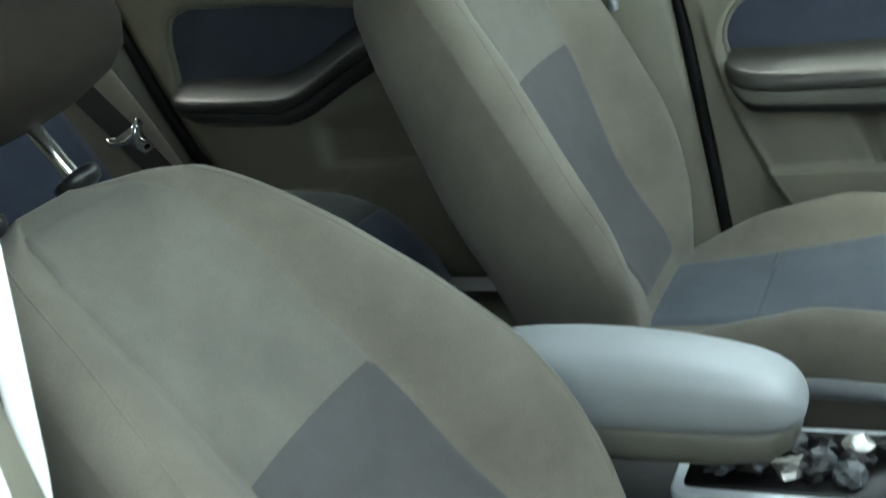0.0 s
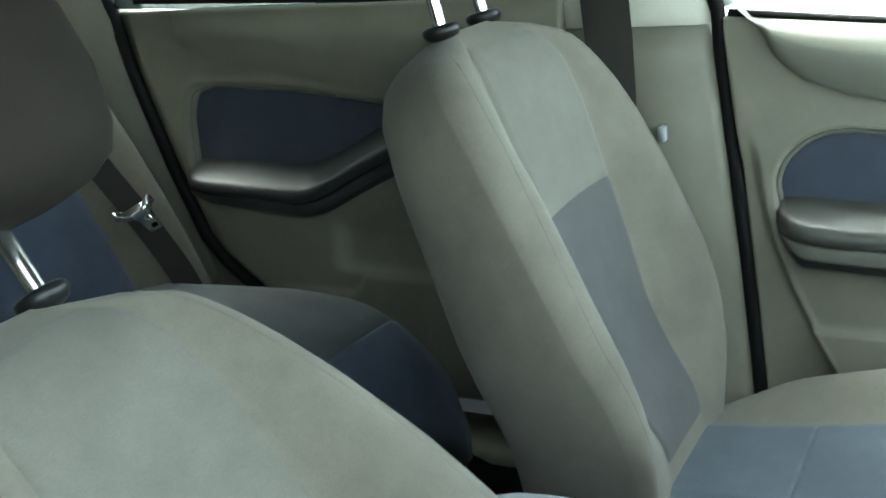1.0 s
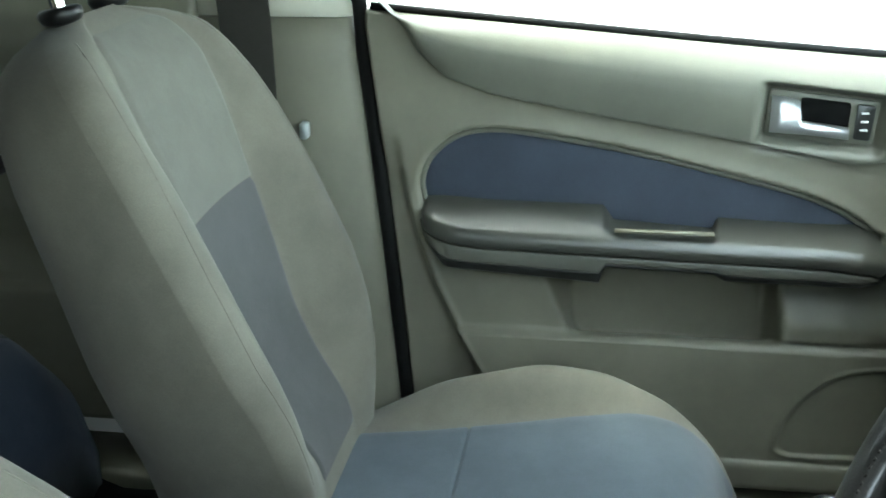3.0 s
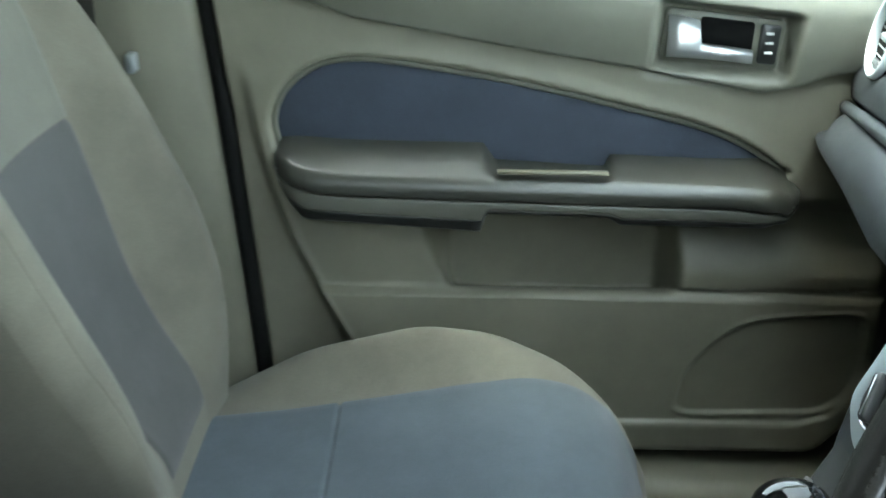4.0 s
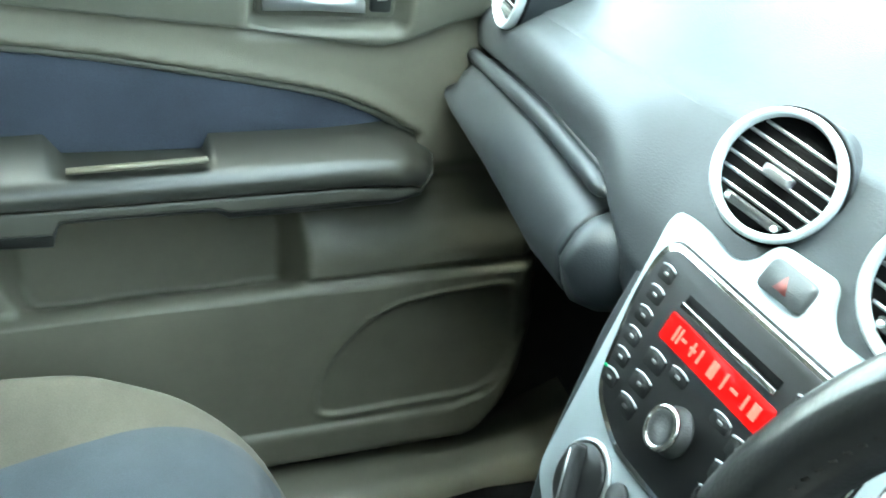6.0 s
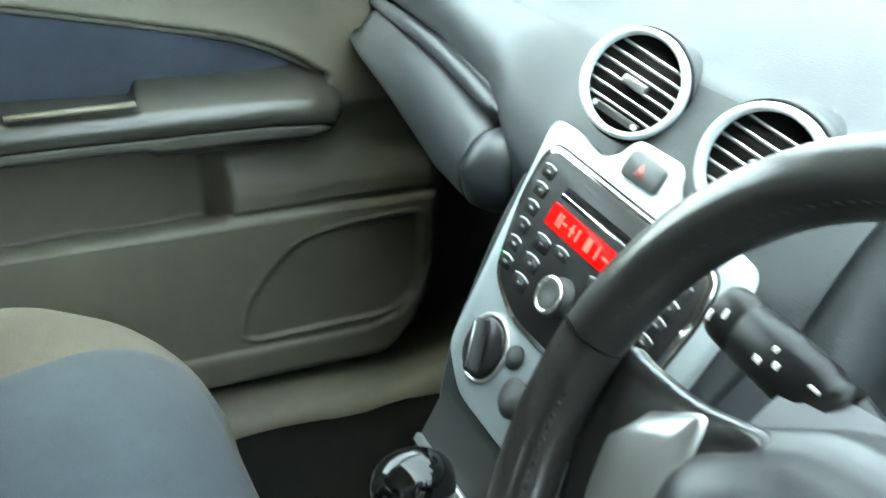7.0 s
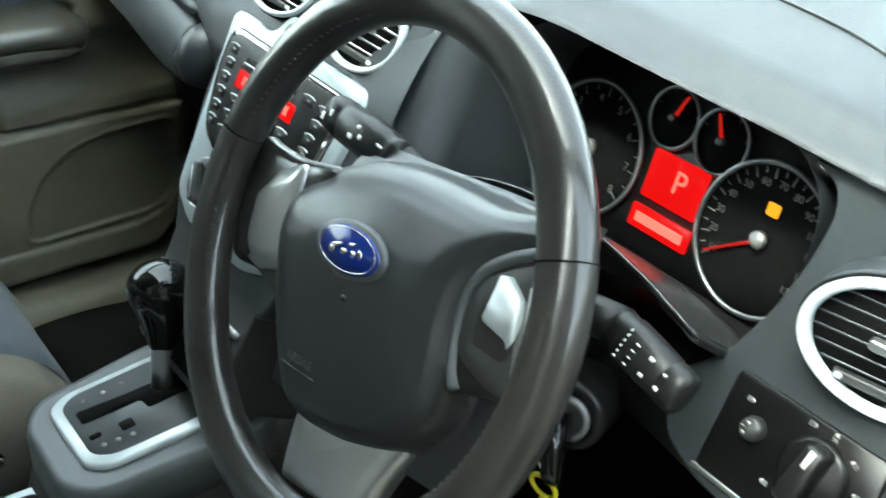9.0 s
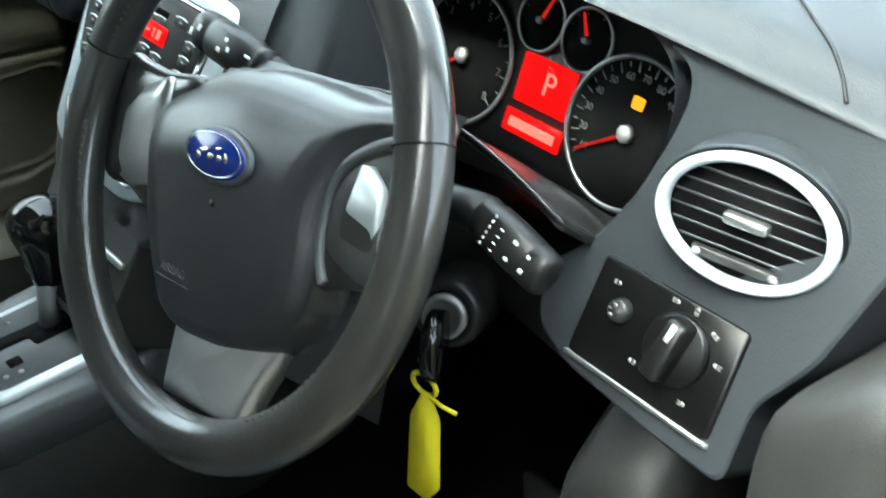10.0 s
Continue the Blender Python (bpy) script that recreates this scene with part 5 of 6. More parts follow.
dm = om2 @ Matrix.Translation((-0.029, -0.027, 0))
dw = part("dimmer_wheel", lathe(dm, [(0.0085, 0.001), (0.0085, 0.0035), (0.0075, 0.0085), (0.006, 0.0095), (0.0, 0.0097)], 24), ARM, sw, "small dimmer knob")
for du, dv, w_, h_ in ((-0.002, 0.003, 0.003, 0.0024), (-0.005, 0.0, 0.0026, 0.0012), (-0.003, -0.004, 0.003, 0.0022)):
    part("symbol", plate(dm, rect(du - w_ / 2, dv - h_ / 2, du + w_ / 2, dv + h_ / 2, 0.0004), 0.0085, 0.0101), DIM, dw)


def lamp_symbol(u, v, turn):
    """A small printed lamp: a half-round lens and three short beams."""
    m = om2 @ Matrix.Translation((u, v, 0)) @ Matrix.Rotation(turn, 4, "Z")
    lens = [(0.0, -0.0017), (0.0, 0.0017)] + [(0.0026 * math.sin(a), 0.0017 * math.cos(a)) for a in np.linspace(0.3, math.pi - 0.3, 8)]
    sy_ = part("symbol", plate(m, lens, 0.0021, 0.0025), DIM, sw, "small white lamp symbol")
    for dv in (-0.0012, 0.0, 0.0012):
        part("beam", plate(m, rect(-0.0034, dv - 0.00028, -0.0008, dv + 0.00028), 0.0021, 0.0025), DIM, sy_)


for u, v, tr in ((-0.040, -0.012, 0.0), (0.004, -0.003, 0.0), (0.020, -0.002, 1.57), (0.037, -0.010, 2.8), (0.047, -0.026, 3.14), (-0.008, -0.052, 3.14), (0.036, -0.058, 0.0)):
    lamp_symbol(u, v, tr)
part("red_symbol", plate(om2, rect(0.005, -0.053, 0.009, -0.048), 0.0075, 0.008), RED_DIM, sw)
part("dash_end_trim", loft([[(x, y, z) for y, z in ((1.15, zt - 0.02), (0.875, zt - 0.006), (0.815, zt), (yf + 0.012, zt - 0.003), (yf + 0.003, zt - 0.014), (yf, zt - 0.035), (yf + 0.006, 0.40), (yf + 0.03, 0.10), (1.15, 0.10))] for x, zt, yf in ((0.699, 0.622, 0.792), (0.701, 0.632, 0.784), (0.706, 0.640, 0.778), (0.716, 0.649, 0.774), (0.735, 0.667, 0.770), (0.755, 0.690, 0.766), (0.785, 0.712, 0.764))]), DARK, dash, "grey side trim at the dashboard's end")
part("knee_pad", loft([[(x, y, z) for y, z in rounded([(0.835, 0.43 + dz), (0.90, 0.50 + dz), (1.05, 0.50), (1.05, 0.30), (0.86, 0.30)], 0.03)] for x, dz in ((0.512, -0.05), (0.516, -0.02), (0.530, 0.0), (0.585, 0.0), (0.602, -0.02), (0.606, -0.05))]), DARK, dash, "dark padded knee panel under the dashboard")

# instrument binnacle
cl = axes((0.46, 0.933, 0.663), (1, 0, 0), (0, 0.313, 0.950))
ins = thing("instrument_cluster", "dark instrument cluster with red lit display and four dials", "instruments")
HOOD_L, HOOD_R = 0.165, 0.565


def hood(u, v):
    """Inner skin of the hood: an arch that runs from the dash's edge in to the dial face."""
    a = math.pi * (1 - u)
    cx, hw = 0.380, 0.166 - 0.010 * v
    x = cx + hw * math.copysign(abs(math.cos(a)) ** 0.40, math.cos(a))
    top = smooth_at(x, ez) - 0.0165
    zb = 0.600
    z = zb + (top - zb - 0.026 * v) * abs(math.sin(a)) ** 0.30
    front = 0.8315 + 0.5 * (z - 0.637) + 0.003
    y = front + (0.933 + 0.33 * (z - 0.663) - front) * v
    return Vector((x, y, z))


part("hood_lining", sheet(hood, np.linspace(0, 1, 60), np.linspace(0, 1, 10)), DASH, ins, "dark lining of the hood")
part("dial_plate", plate(cl, rounded([(-0.285, -0.075), (0.105, -0.075), (0.105, 0.045), (0.06, 0.100), (-0.22, 0.115), (-0.285, 0.06)], 0.03), -0.01, 0.0), BLACK, ins, "black dial plate")
part("lower_lip", loft([[(x, 0.80 + 0.02 * math.cos((x - 0.365) * 8), 0.560), (x, 0.862, 0.606), (x, 0.95, 0.605), (x, 0.95, 0.55)] for x in np.linspace(0.20, 0.56, 20)]), BLACK, ins, "dark shelf under the dials")
CREASE_X = [(0.54, 0.205), (0.63, 0.194), (0.66, 0.186), (0.713, 0.178), (0.752, 0.174), (0.79, 0.172)]


def cheek(z, u):
    """The dash face beside the radio, rounded over a crease into the binnacle's side wall."""
    xc, yc = soft(z, CREASE_X, 0.02), 0.820 + 0.55 * (z - 0.68)
    a = [(0.0, 0.135, yc), (0.4, xc - 0.022, yc), (0.5, xc - 0.013, yc + 0.0012), (0.58, xc - 0.006, yc + 0.0042), (0.66, xc - 0.0005, yc + 0.010), (0.74, xc + 0.004, yc + 0.020), (0.82, xc + 0.0085, yc + 0.036), (1.0, xc + 0.026, 0.965)]
    return Vector((interp(u, [(p[0], p[1]) for p in a]), interp(u, [(p[0], p[2]) for p in a]), z))


part("cove_wall", sheet(cheek, np.linspace(0.54, 0.768, 24), [0, 0.2, 0.4, 0.45, 0.5, 0.54, 0.58, 0.62, 0.66, 0.70, 0.74, 0.78, 0.82, 0.9, 1.0]), DASH, ins, "blue-grey side wall of the binnacle")


def dial(u, v, R, a0, a1, needle, ticks, label, big=True):
    m = cl @ Matrix.Translation((u, v, 0))
    d = part("dial", lathe(m, [(R, 0.0), (R, 0.0012), (0.0, 0.0012)], 48), VOID, ins, label)
    part("dial_rim", torus(m @ Matrix.Translation((0, 0, 0.003)), R, 0.0022 if big else 0.0016, 56, 8), DIAL_RIM, d, "thin bright rim")
    for i in range(ticks):
        a = radians(a0 + (a1 - a0) * i / (ticks - 1))
        tm2 = m @ Matrix.Rotation(a, 4, "Z")
        major = i % 2 == 0
        part("tick", plate(tm2, rect(R * (0.80 if major else 0.86), -0.0006, R * 0.94, 0.0006), 0.0013, 0.0016), NUMERAL, d)
    nm = m @ Matrix.Rotation(radians(needle), 4, "Z")
    part("needle", plate(nm, [(0.0, -0.0014), (R * 0.86, -0.0007), (R * 0.86, 0.0007), (0.0, 0.0014)], 0.003, 0.0045), RED_DIM, d, "red needle")
    part("needle_cap", lathe(m, [(R * 0.125, 0.002), (R * 0.125, 0.006), (R * 0.10, 0.008), (0.0, 0.0082)], 24), HUBGREY, d, "grey needle cap")
    return d, m


spd, smx = dial(0.004, 0.000, 0.0570, 215, -35, 213, 27, "round speedometer")
for i, tx in enumerate(("10", "20", "30", "40", "50", "60", "70", "80", "90", "100", "110", "120", "130")):
    a = radians(212 - 247 * i / 12)
    lettering(tx, smx @ Matrix.Translation((0.0425 * math.cos(a), 0.0425 * math.sin(a), 0.0014)), 0.0080, NUMERAL, spd)
part("warning_lamp", plate(smx, rect(-0.005, 0.019, 0.006, 0.029, 0.002), 0.0013, 0.0018), AMBER, spd, "lit amber fuel lamp")
tac, tmx = dial(-0.178, 0.000, 0.0555, 215, -35, 214, 17, "round rev counter")
for i in range(8):
    a = radians(200 - 235 * i / 7)
    lettering(str(i + 1), tmx @ Matrix.Translation((0.0415 * math.cos(a), 0.0415 * math.sin(a), 0.0014)), 0.010, NUMERAL, tac)
dial(-0.106, 0.0525, 0.0240, 160, 20, 70, 7, "small fuel gauge", False)
dial(-0.057, 0.0520, 0.0245, 160, 20, 118, 7, "small temperature gauge", False)
scr = part("gear_display", plate(cl, rect(-0.113, -0.014, -0.056, 0.026, 0.002), 0.0, 0.0020), RED, ins, "glowing red gear display")
lettering("P", cl @ Matrix.Translation((-0.080, 0.007, 0.0023)), 0.026, RED_TEXT, scr, "letter")
scr2 = part("trip_display", plate(cl, rect(-0.116, -0.040, -0.054, -0.021, 0.002), 0.0, 0.0020), RED, ins, "glowing red trip display")
part("figure_display", plate(cl, rect(-0.110, -0.035, -0.060, -0.027), 0.0021, 0.0024), RED_TEXT, scr2, "pale row of figures")

# ---- steering column, wheel, stalks, key ----
col = thing("steering_column", "dark plastic steering column shroud", "steering column")
rings = []
for y, hw, hz_, z in ((0.690, 0.050, 0.046, 0.655), (0.705, 0.058, 0.052, 0.652), (0.76, 0.066, 0.058, 0.640), (0.82, 0.070, 0.050, 0.606), (0.88, 0.070, 0.038, 0.572)):
    rings.append([(0.352 + hw * math.copysign(abs(math.cos(a)) ** 0.7, math.cos(a)), y + 0.25 * (hz_ * math.sin(a)), z + hz_ * math.copysign(abs(math.sin(a)) ** 0.8, math.sin(a))) for a in np.linspace(0, 2 * math.pi, 33)[:-1]])
part("shroud", loft(rings), BLACK, col)


def gaiter(u, v):
    """The panel under the dials: an arch in front, sloping back and down to the dial shelf."""
    return Vector((0.380 + 0.140 * u * (1 + 0.10 * v), 0.800 + 0.085 * v, 0.6945 - 0.034 * u * u + 0.008 * u - 0.066 * v))


part("shroud_top", sheet(gaiter, np.linspace(-1, 1, 40), np.linspace(0, 1, 10), (0, 0.002, -0.010)), GAITER, col, "smooth dark panel between column and dials")
part("panel_edge", tube([gaiter(u, 0.0) + Vector((0, -0.001, 0.0006)) for u in np.linspace(-1, 1, 50)], 0.0016, 8), GAITER, col, "thin edge of the panel")

WA, WT = radians(26), radians(9)
wc = Vector((0.350, 0.660, 0.675))
wm = axes(wc, (1, 0, 0), (0, math.sin(WA), math.cos(WA))) @ Matrix.Rotation(WT, 4, "Z")
wheel = thing("steering_wheel", "black leather steering wheel with silver spoke trims", "steering wheel")


def rim_piece(name, a0, a1, R=0.181, r=0.0185, mat_=LEATHER, label=""):
    return part(name, torus(wm, R, r, max(8, int(abs(a1 - a0) / 4)), 20, a0, a1, rz=0.0165, ends=False), mat_, wheel, label)


rim_piece("rim_top", 17.8, 162.2, label="smooth black leather rim")
rim_piece("rim_grip", 162.4, 377.6, mat_=GRIP, label="pebbled leather grip of the lower rim")
for a in (17.7, 162.3):
    part("rim_seam", torus(wm @ Matrix.Rotation(radians(a), 4, "Z") @ Matrix.Translation((0.181, 0, 0)) @ Matrix.Rotation(radians(90), 4, "X"), 0.0181, 0.0006, 24, 6), VOID, wheel)
for a0, a1 in ((100, 160), (172, 236), (-56, 10)):
    for k in range(int(abs(a1 - a0) / 2.2)):
        a = radians(a0 + k * 2.2)
        for R_, h_ in ((0.1672, 0.0104),):
            e = Vector((R_ * math.cos(a), R_ * math.sin(a), h_))
            d = Vector((-math.sin(a), math.cos(a), 0.0)) * 0.0016
            part("stitch", tube([wm @ (e - d), wm @ (e + d * 0.8 + Vector((0.0008 * math.cos(a), 0.0008 * math.sin(a), 0.0004)))], 0.0011 if a0 == 172 else 0.0009, 5), THREAD, wheel)
HUB = [(0.0, 0.072), (0.05, 0.070), (0.09, 0.068), (0.130, 0.073), (0.147, 0.066), (0.140, 0.054), (0.115, 0.040), (0.101, 0.020), (0.098, -0.004), (0.103, -0.035), (0.100, -0.070), (0.075, -0.100), (0.030, -0.114), (-0.020, -0.118), (-0.045, -0.112), (-0.068, -0.080), (-0.090, -0.040), (-0.104, 0.0), (-0.104, 0.028), (-0.085, 0.050), (-0.05, 0.068)]
HUB = rounded(HUB, 0.012, 3)


def cover_point(u, v):
    """The airbag cover as one domed skin; past its outline it drops away."""
    g = edge_gap((u, v), HUB)
    h = interp(g, [(-0.03, 0.0), (-0.02, -0.0012), (-0.012, -0.0035), (-0.006, -0.0068), (-0.002, -0.0105), (0.0, -0.014), (0.003, -0.040)])
    crown = 5.0 * max(0.0, v - 0.002 + 0.10 * max(0.0, -u)) ** 2 * (1 - 0.65 * step(u, 0.04, 0.125))
    return wm @ Vector((u, v, h - crown + 0.009 * (1 - (u / 0.15) ** 2 - ((v + 0.015) / 0.15) ** 2)))


part("airbag_cover", sheet(cover_point, np.linspace(-0.107, 0.150, 190), np.linspace(-0.121, 0.076, 150)), HUB_PLASTIC, wheel, "charcoal airbag cover")
for sg in (-1, 1):
    o = [(sg * u, v) for u, v in ((0.060, 0.056), (0.110, 0.050), (0.150, 0.054), (0.162, 0.058), (0.171, 0.008), (0.164, -0.044), (0.130, -0.040), (0.075, -0.060))]
    part("spoke", loft([[wm @ Vector((sg * 0.12 + (u - sg * 0.12) * k, 0.01 + (v - 0.01) * k, h)) for u, v in rounded(o, 0.014)] for k, h in ((0.96, -0.024), (1.0, -0.020), (1.0, -0.016), (0.94, -0.010), (0.8, -0.008), (0.4, -0.0075), (0.05, -0.0075))]), LEATHER, wheel, "black side spoke")
    if sg < 0:
        o2 = [(-0.164, 0.020), (-0.130, 0.036), (-0.092, 0.050), (-0.088, -0.030), (-0.120, -0.040), (-0.152, -0.034)]
        part("spoke_trim", loft([[wm @ Vector((-0.128 + (u + 0.128) * k, v * k, h + 0.10 * (-0.128 + (u + 0.128) * k + 0.128))) for u, v in rounded(o2, 0.008)] for k, h in ((1.0, -0.020), (1.0, -0.011), (0.95, -0.008), (0.6, -0.006), (0.05, -0.0055))]), SATIN, wheel, "silver spoke trim")
# thumb recess of the far spoke: dark pad, bright folded blade, raised lip round it
PADO = rounded([(0.101, -0.022), (0.099, 0.010), (0.108, 0.028), (0.128, 0.041), (0.152, 0.050), (0.166, 0.034), (0.168, -0.012), (0.158, -0.034), (0.140, -0.036), (0.116, -0.030)], 0.008)
part("thumb_pad", loft([[wm @ Vector((0.132 + (u - 0.132) * k, 0.004 + (v - 0.004) * k, h)) for u, v in PADO] for k, h in ((1.0, -0.022), (1.0, -0.010), (0.93, -0.0065), (0.6, -0.0075), (0.05, -0.0080))]), DARK, wheel, "dark recessed thumb pad")
BLADE = [(0.130, 0.036), (0.146, 0.024), (0.1475, 0.008), (0.1450, -0.002), (0.1515, -0.029), (0.1475, -0.029), (0.140, -0.002), (0.122, 0.005)]
part("silver_blade", loft([[wm @ Vector((u, v, low + (-0.30 * (u - 0.135) + 0.16 * (v - 0.01)) * (low > -0.01))) for u, v in rounded(BLADE, 0.003, 3)] for low in (-0.014, -0.0030)]), SILVER, wheel, "bright silver blade")
BACK = [(0.1475, 0.034), (0.160, 0.040), (0.1665, 0.030), (0.168, -0.012), (0.158, -0.033), (0.1535, -0.028), (0.1480, -0.002), (0.1500, 0.010)]
part("blade_back", loft([[wm @ Vector((u, v, low)) for u, v in rounded(BACK, 0.002, 3)] for low in (-0.014, -0.0056)]), SATIN, wheel, "satin silver field beside the blade")
# Paler than the hub plastic: light on the upturned edge is painted in.
part("spoke_lip", tube([wm @ Vector((u, v, -0.0085)) for u, v in spline([(0.110, -0.044), (0.1025, -0.030), (0.098, -0.008), (0.0975, 0.012), (0.107, 0.031), (0.128, 0.046), (0.152, 0.056)], 36)], 0.0042, 10), GREY, wheel, "raised lip beside the spoke, paler for the light on it")
ob_ = [(-0.044, -0.105), (0.074, -0.095), (0.060, -0.130), (0.052, -0.160), (-0.042, -0.168), (-0.046, -0.140)]
part("lower_spoke", loft([[wm @ Vector((u * k, -0.135 + (v + 0.135) * k, h - 5.0 * (u * k - 0.014) ** 2)) for u, v in rounded(ob_, 0.008)] for k, h in ((0.96, -0.030), (1.0, -0.016), (1.0, -0.008), (0.96, -0.0045), (0.8, -0.0035), (0.6, -0.003), (0.4, -0.003), (0.2, -0.003), (0.03, -0.003))]), SATIN, wheel, "silver lower spoke")
bd = part("badge_ring", plate(wm @ Matrix.Translation((0.001, 0.010, 0)), circle(0.038, 40, ry=0.0190), 0.004, 0.0115, inset=0.0015), GREY, wheel, "grey oval badge surround")
part("badge", plate(wm @ Matrix.Translation((0.001, 0.010, 0)), circle(0.0335, 40, ry=0.0158), 0.0105, 0.0132, inset=0.0015), BADGE, bd, "blue enamel oval badge")
bmm = wm @ Matrix.Translation((0.001, 0.010, 0))
part("badge_ring", torus(bmm @ Matrix.Translation((0, 0, 0.0128)) @ Matrix.Diagonal((1.0, 0.46, 1.0, 1.0)), 0.0305, 0.0008, 48, 6), CHROME, bd, "thin bright oval line")
for bu, bv, bw, bh in ((-0.012, 0.0005, 0.010, 0.0016), (-0.016, -0.0035, 0.004, 0.0034), (-0.003, -0.002, 0.005, 0.0026), (0.007, -0.0015, 0.004, 0.0030), (0.014, 0.000, 0.003, 0.0042), (0.004, 0.0045, 0.006, 0.0012)):
    part("badge_mark", plate(bmm @ Matrix.Translation((bu, bv, 0)) @ Matrix.Rotation(0.35, 4, "Z"), circle(bw * 0.7, 16, ry=bh * 0.8), 0.0128, 0.0136, inset=0.0003), CHROME, bd, "small bright bar")
lettering("AIRBAG", wm @ Matrix.Translation((-0.022, -0.076, 0.0081)), 0.0085, GREY, wheel, "letters")
part("emboss_line", plate(wm, rect(-0.042, -0.0835, -0.002, -0.0825), 0.000, 0.0078), ARM, wheel)
part("key_slot", plate(wm, rect(0.004, -0.0235, 0.009, -0.0195), 0.004, 0.0098), BLACK, wheel)


def stalk(name_label, root, mid, tip, r, marks):
    s = thing("column_stalk", name_label, "stalk", group="column stalks")
    d = (Vector(tip) - Vector(mid)).normalized()
    part("lever", tube([root, Vector(root).lerp(Vector(mid), 0.6), mid], [0.014, 0.0125, r * 0.92], 22, flat=0.9), BLACK, s)
    a, b = Vector(mid), Vector(tip)
    side = Vector((0, -0.88, 0.48))
    m = axes(a, d, side.cross(d))
    L = (b - a).length
    rings = []
    for k, (w, h) in ((0.0, (0.95, 0.95)), (0.06, (0.93, 0.92)), (0.14, (0.90, 0.86)), (0.17, (1.0, 0.97)), (0.45, (1.02, 1.0)), (0.72, (1.0, 0.96)), (0.74, (0.94, 0.90)), (0.77, (0.94, 0.90)), (0.79, (1.0, 0.95)), (0.94, (0.96, 0.88)), (0.98, (0.86, 0.78)), (1.0, (0.66, 0.58))):
        rings.append([m @ Vector((k * L, r * w * math.copysign(abs(math.sin(t)) ** 0.8, math.sin(t)), r * 0.85 * h * math.copysign(abs(math.cos(t)) ** 0.85, math.cos(t)))) for t in np.linspace(0, 2 * math.pi, 25)[:-1]])
    hd_ = part("head", loft(rings), BLACK, s)
    for k, v, w, h in marks:
        for sd in (1,):
            part("symbol", plate(m, rect(k * L - w * 0.31, v - h * 0.31, k * L + w * 0.31, v + h * 0.31, 0.0004), r * 0.78, r * 0.868), WHITE, hd_, "small white symbol")
    return s


stalk("black indicator stalk with white symbols", (0.325, 0.775, 0.655), (0.262, 0.752, 0.690), (0.166, 0.754, 0.694), 0.0168, ((0.93, 0.004, 0.003, 0.010), (0.84, -0.002, 0.003, 0.009), (0.50, 0.004, 0.008, 0.006), (0.38, 0.0, 0.006, 0.006), (0.44, -0.006, 0.005, 0.005), (0.12, -0.004, 0.010, 0.003)))
stalk("black wiper stalk with white symbols", (0.400, 0.775, 0.648), (0.498, 0.757, 0.675), (0.562, 0.753, 0.662), 0.0150, tuple((0.26, v, 0.0016, 0.0030) for v in (-0.010, -0.006, -0.002, 0.002, 0.006, 0.010)) + tuple((0.40, v, 0.0044, 0.0012) for v in (-0.009, -0.004, 0.001, 0.006)) + ((0.60, 0.006, 0.0052, 0.0036), (0.60, -0.006, 0.0048, 0.0034), (0.80, -0.005, 0.0046, 0.0040), (0.80, 0.005, 0.0036, 0.0030)))

ky = thing("ignition_key", "black car key with yellow paper tag in the ignition", "car key")
kdir = Vector((0.45, -0.80, 0.25)).normalized()
kc = Vector((0.452, 0.768, 0.566))
kmx2 = axes(kc, kdir.orthogonal().normalized(), kdir.cross(kdir.orthogonal()).normalized())
part("barrel", lathe(kmx2, [(0.028, -0.05), (0.027, -0.008), (0.025, -0.003), (0.019, 0.001), (0.018, -0.004), (0.0, -0.004)], 32), BLACK, ky, "dark lock surround")
part("lock_ring", lathe(kmx2, [(0.017, -0.004), (0.017, 0.004), (0.013, 0.006), (0.012, 0.0), (0.0, 0.0)], 28), HUBGREY, ky, "dull metal lock ring")
hmx = axes(kc + kdir * 0.010, (0.05, 0.1, -1), kdir)
part("key_head", plate(hmx, rounded([(-0.010, -0.004), (0.012, -0.002), (0.034, 0.010), (0.038, 0.026), (0.024, 0.036), (-0.004, 0.030), (-0.012, 0.012)], 0.008), -0.006, 0.006, inset=0.002), GLOSS, ky, "black key head")
rp = kc + kdir * 0.022 + Vector((0, -0.004, -0.036))
part("key_ring", torus(axes(rp, (1, 0, 0), (0, 0.3, -1)), 0.011, 0.0012, 28, 8), CHROME, ky, "steel key ring")
tg = rp + Vector((0.0, -0.004, -0.012))
part("tag_loop", torus(axes(tg, (1, 0.2, 0), (0, 0.2, -1)), 0.0105, 0.0019, 28, 8), YELLOW, ky, "yellow plastic loop")
part("tag_tie", tube([tg + Vector((0.006, 0, -0.008)), tg + Vector((0.016, 0.004, -0.013)), tg + Vector((0.028, 0.006, -0.012))], 0.0016, 8), YELLOW, ky)
tmat = axes(tg + Vector((0.002, -0.001, -0.006)), (0.90, 0.42, 0.0), (0.24, 0.08, 1))
part("tag", plate(tmat, rounded([(-0.002, 0.0), (0.004, 0.0), (0.012, -0.022), (0.0125, -0.092), (0.002, -0.108), (-0.0145, -0.098), (-0.0115, -0.024)], 0.003), -0.0006, 0.0006), YELLOW, ky, "folded yellow paper tag")

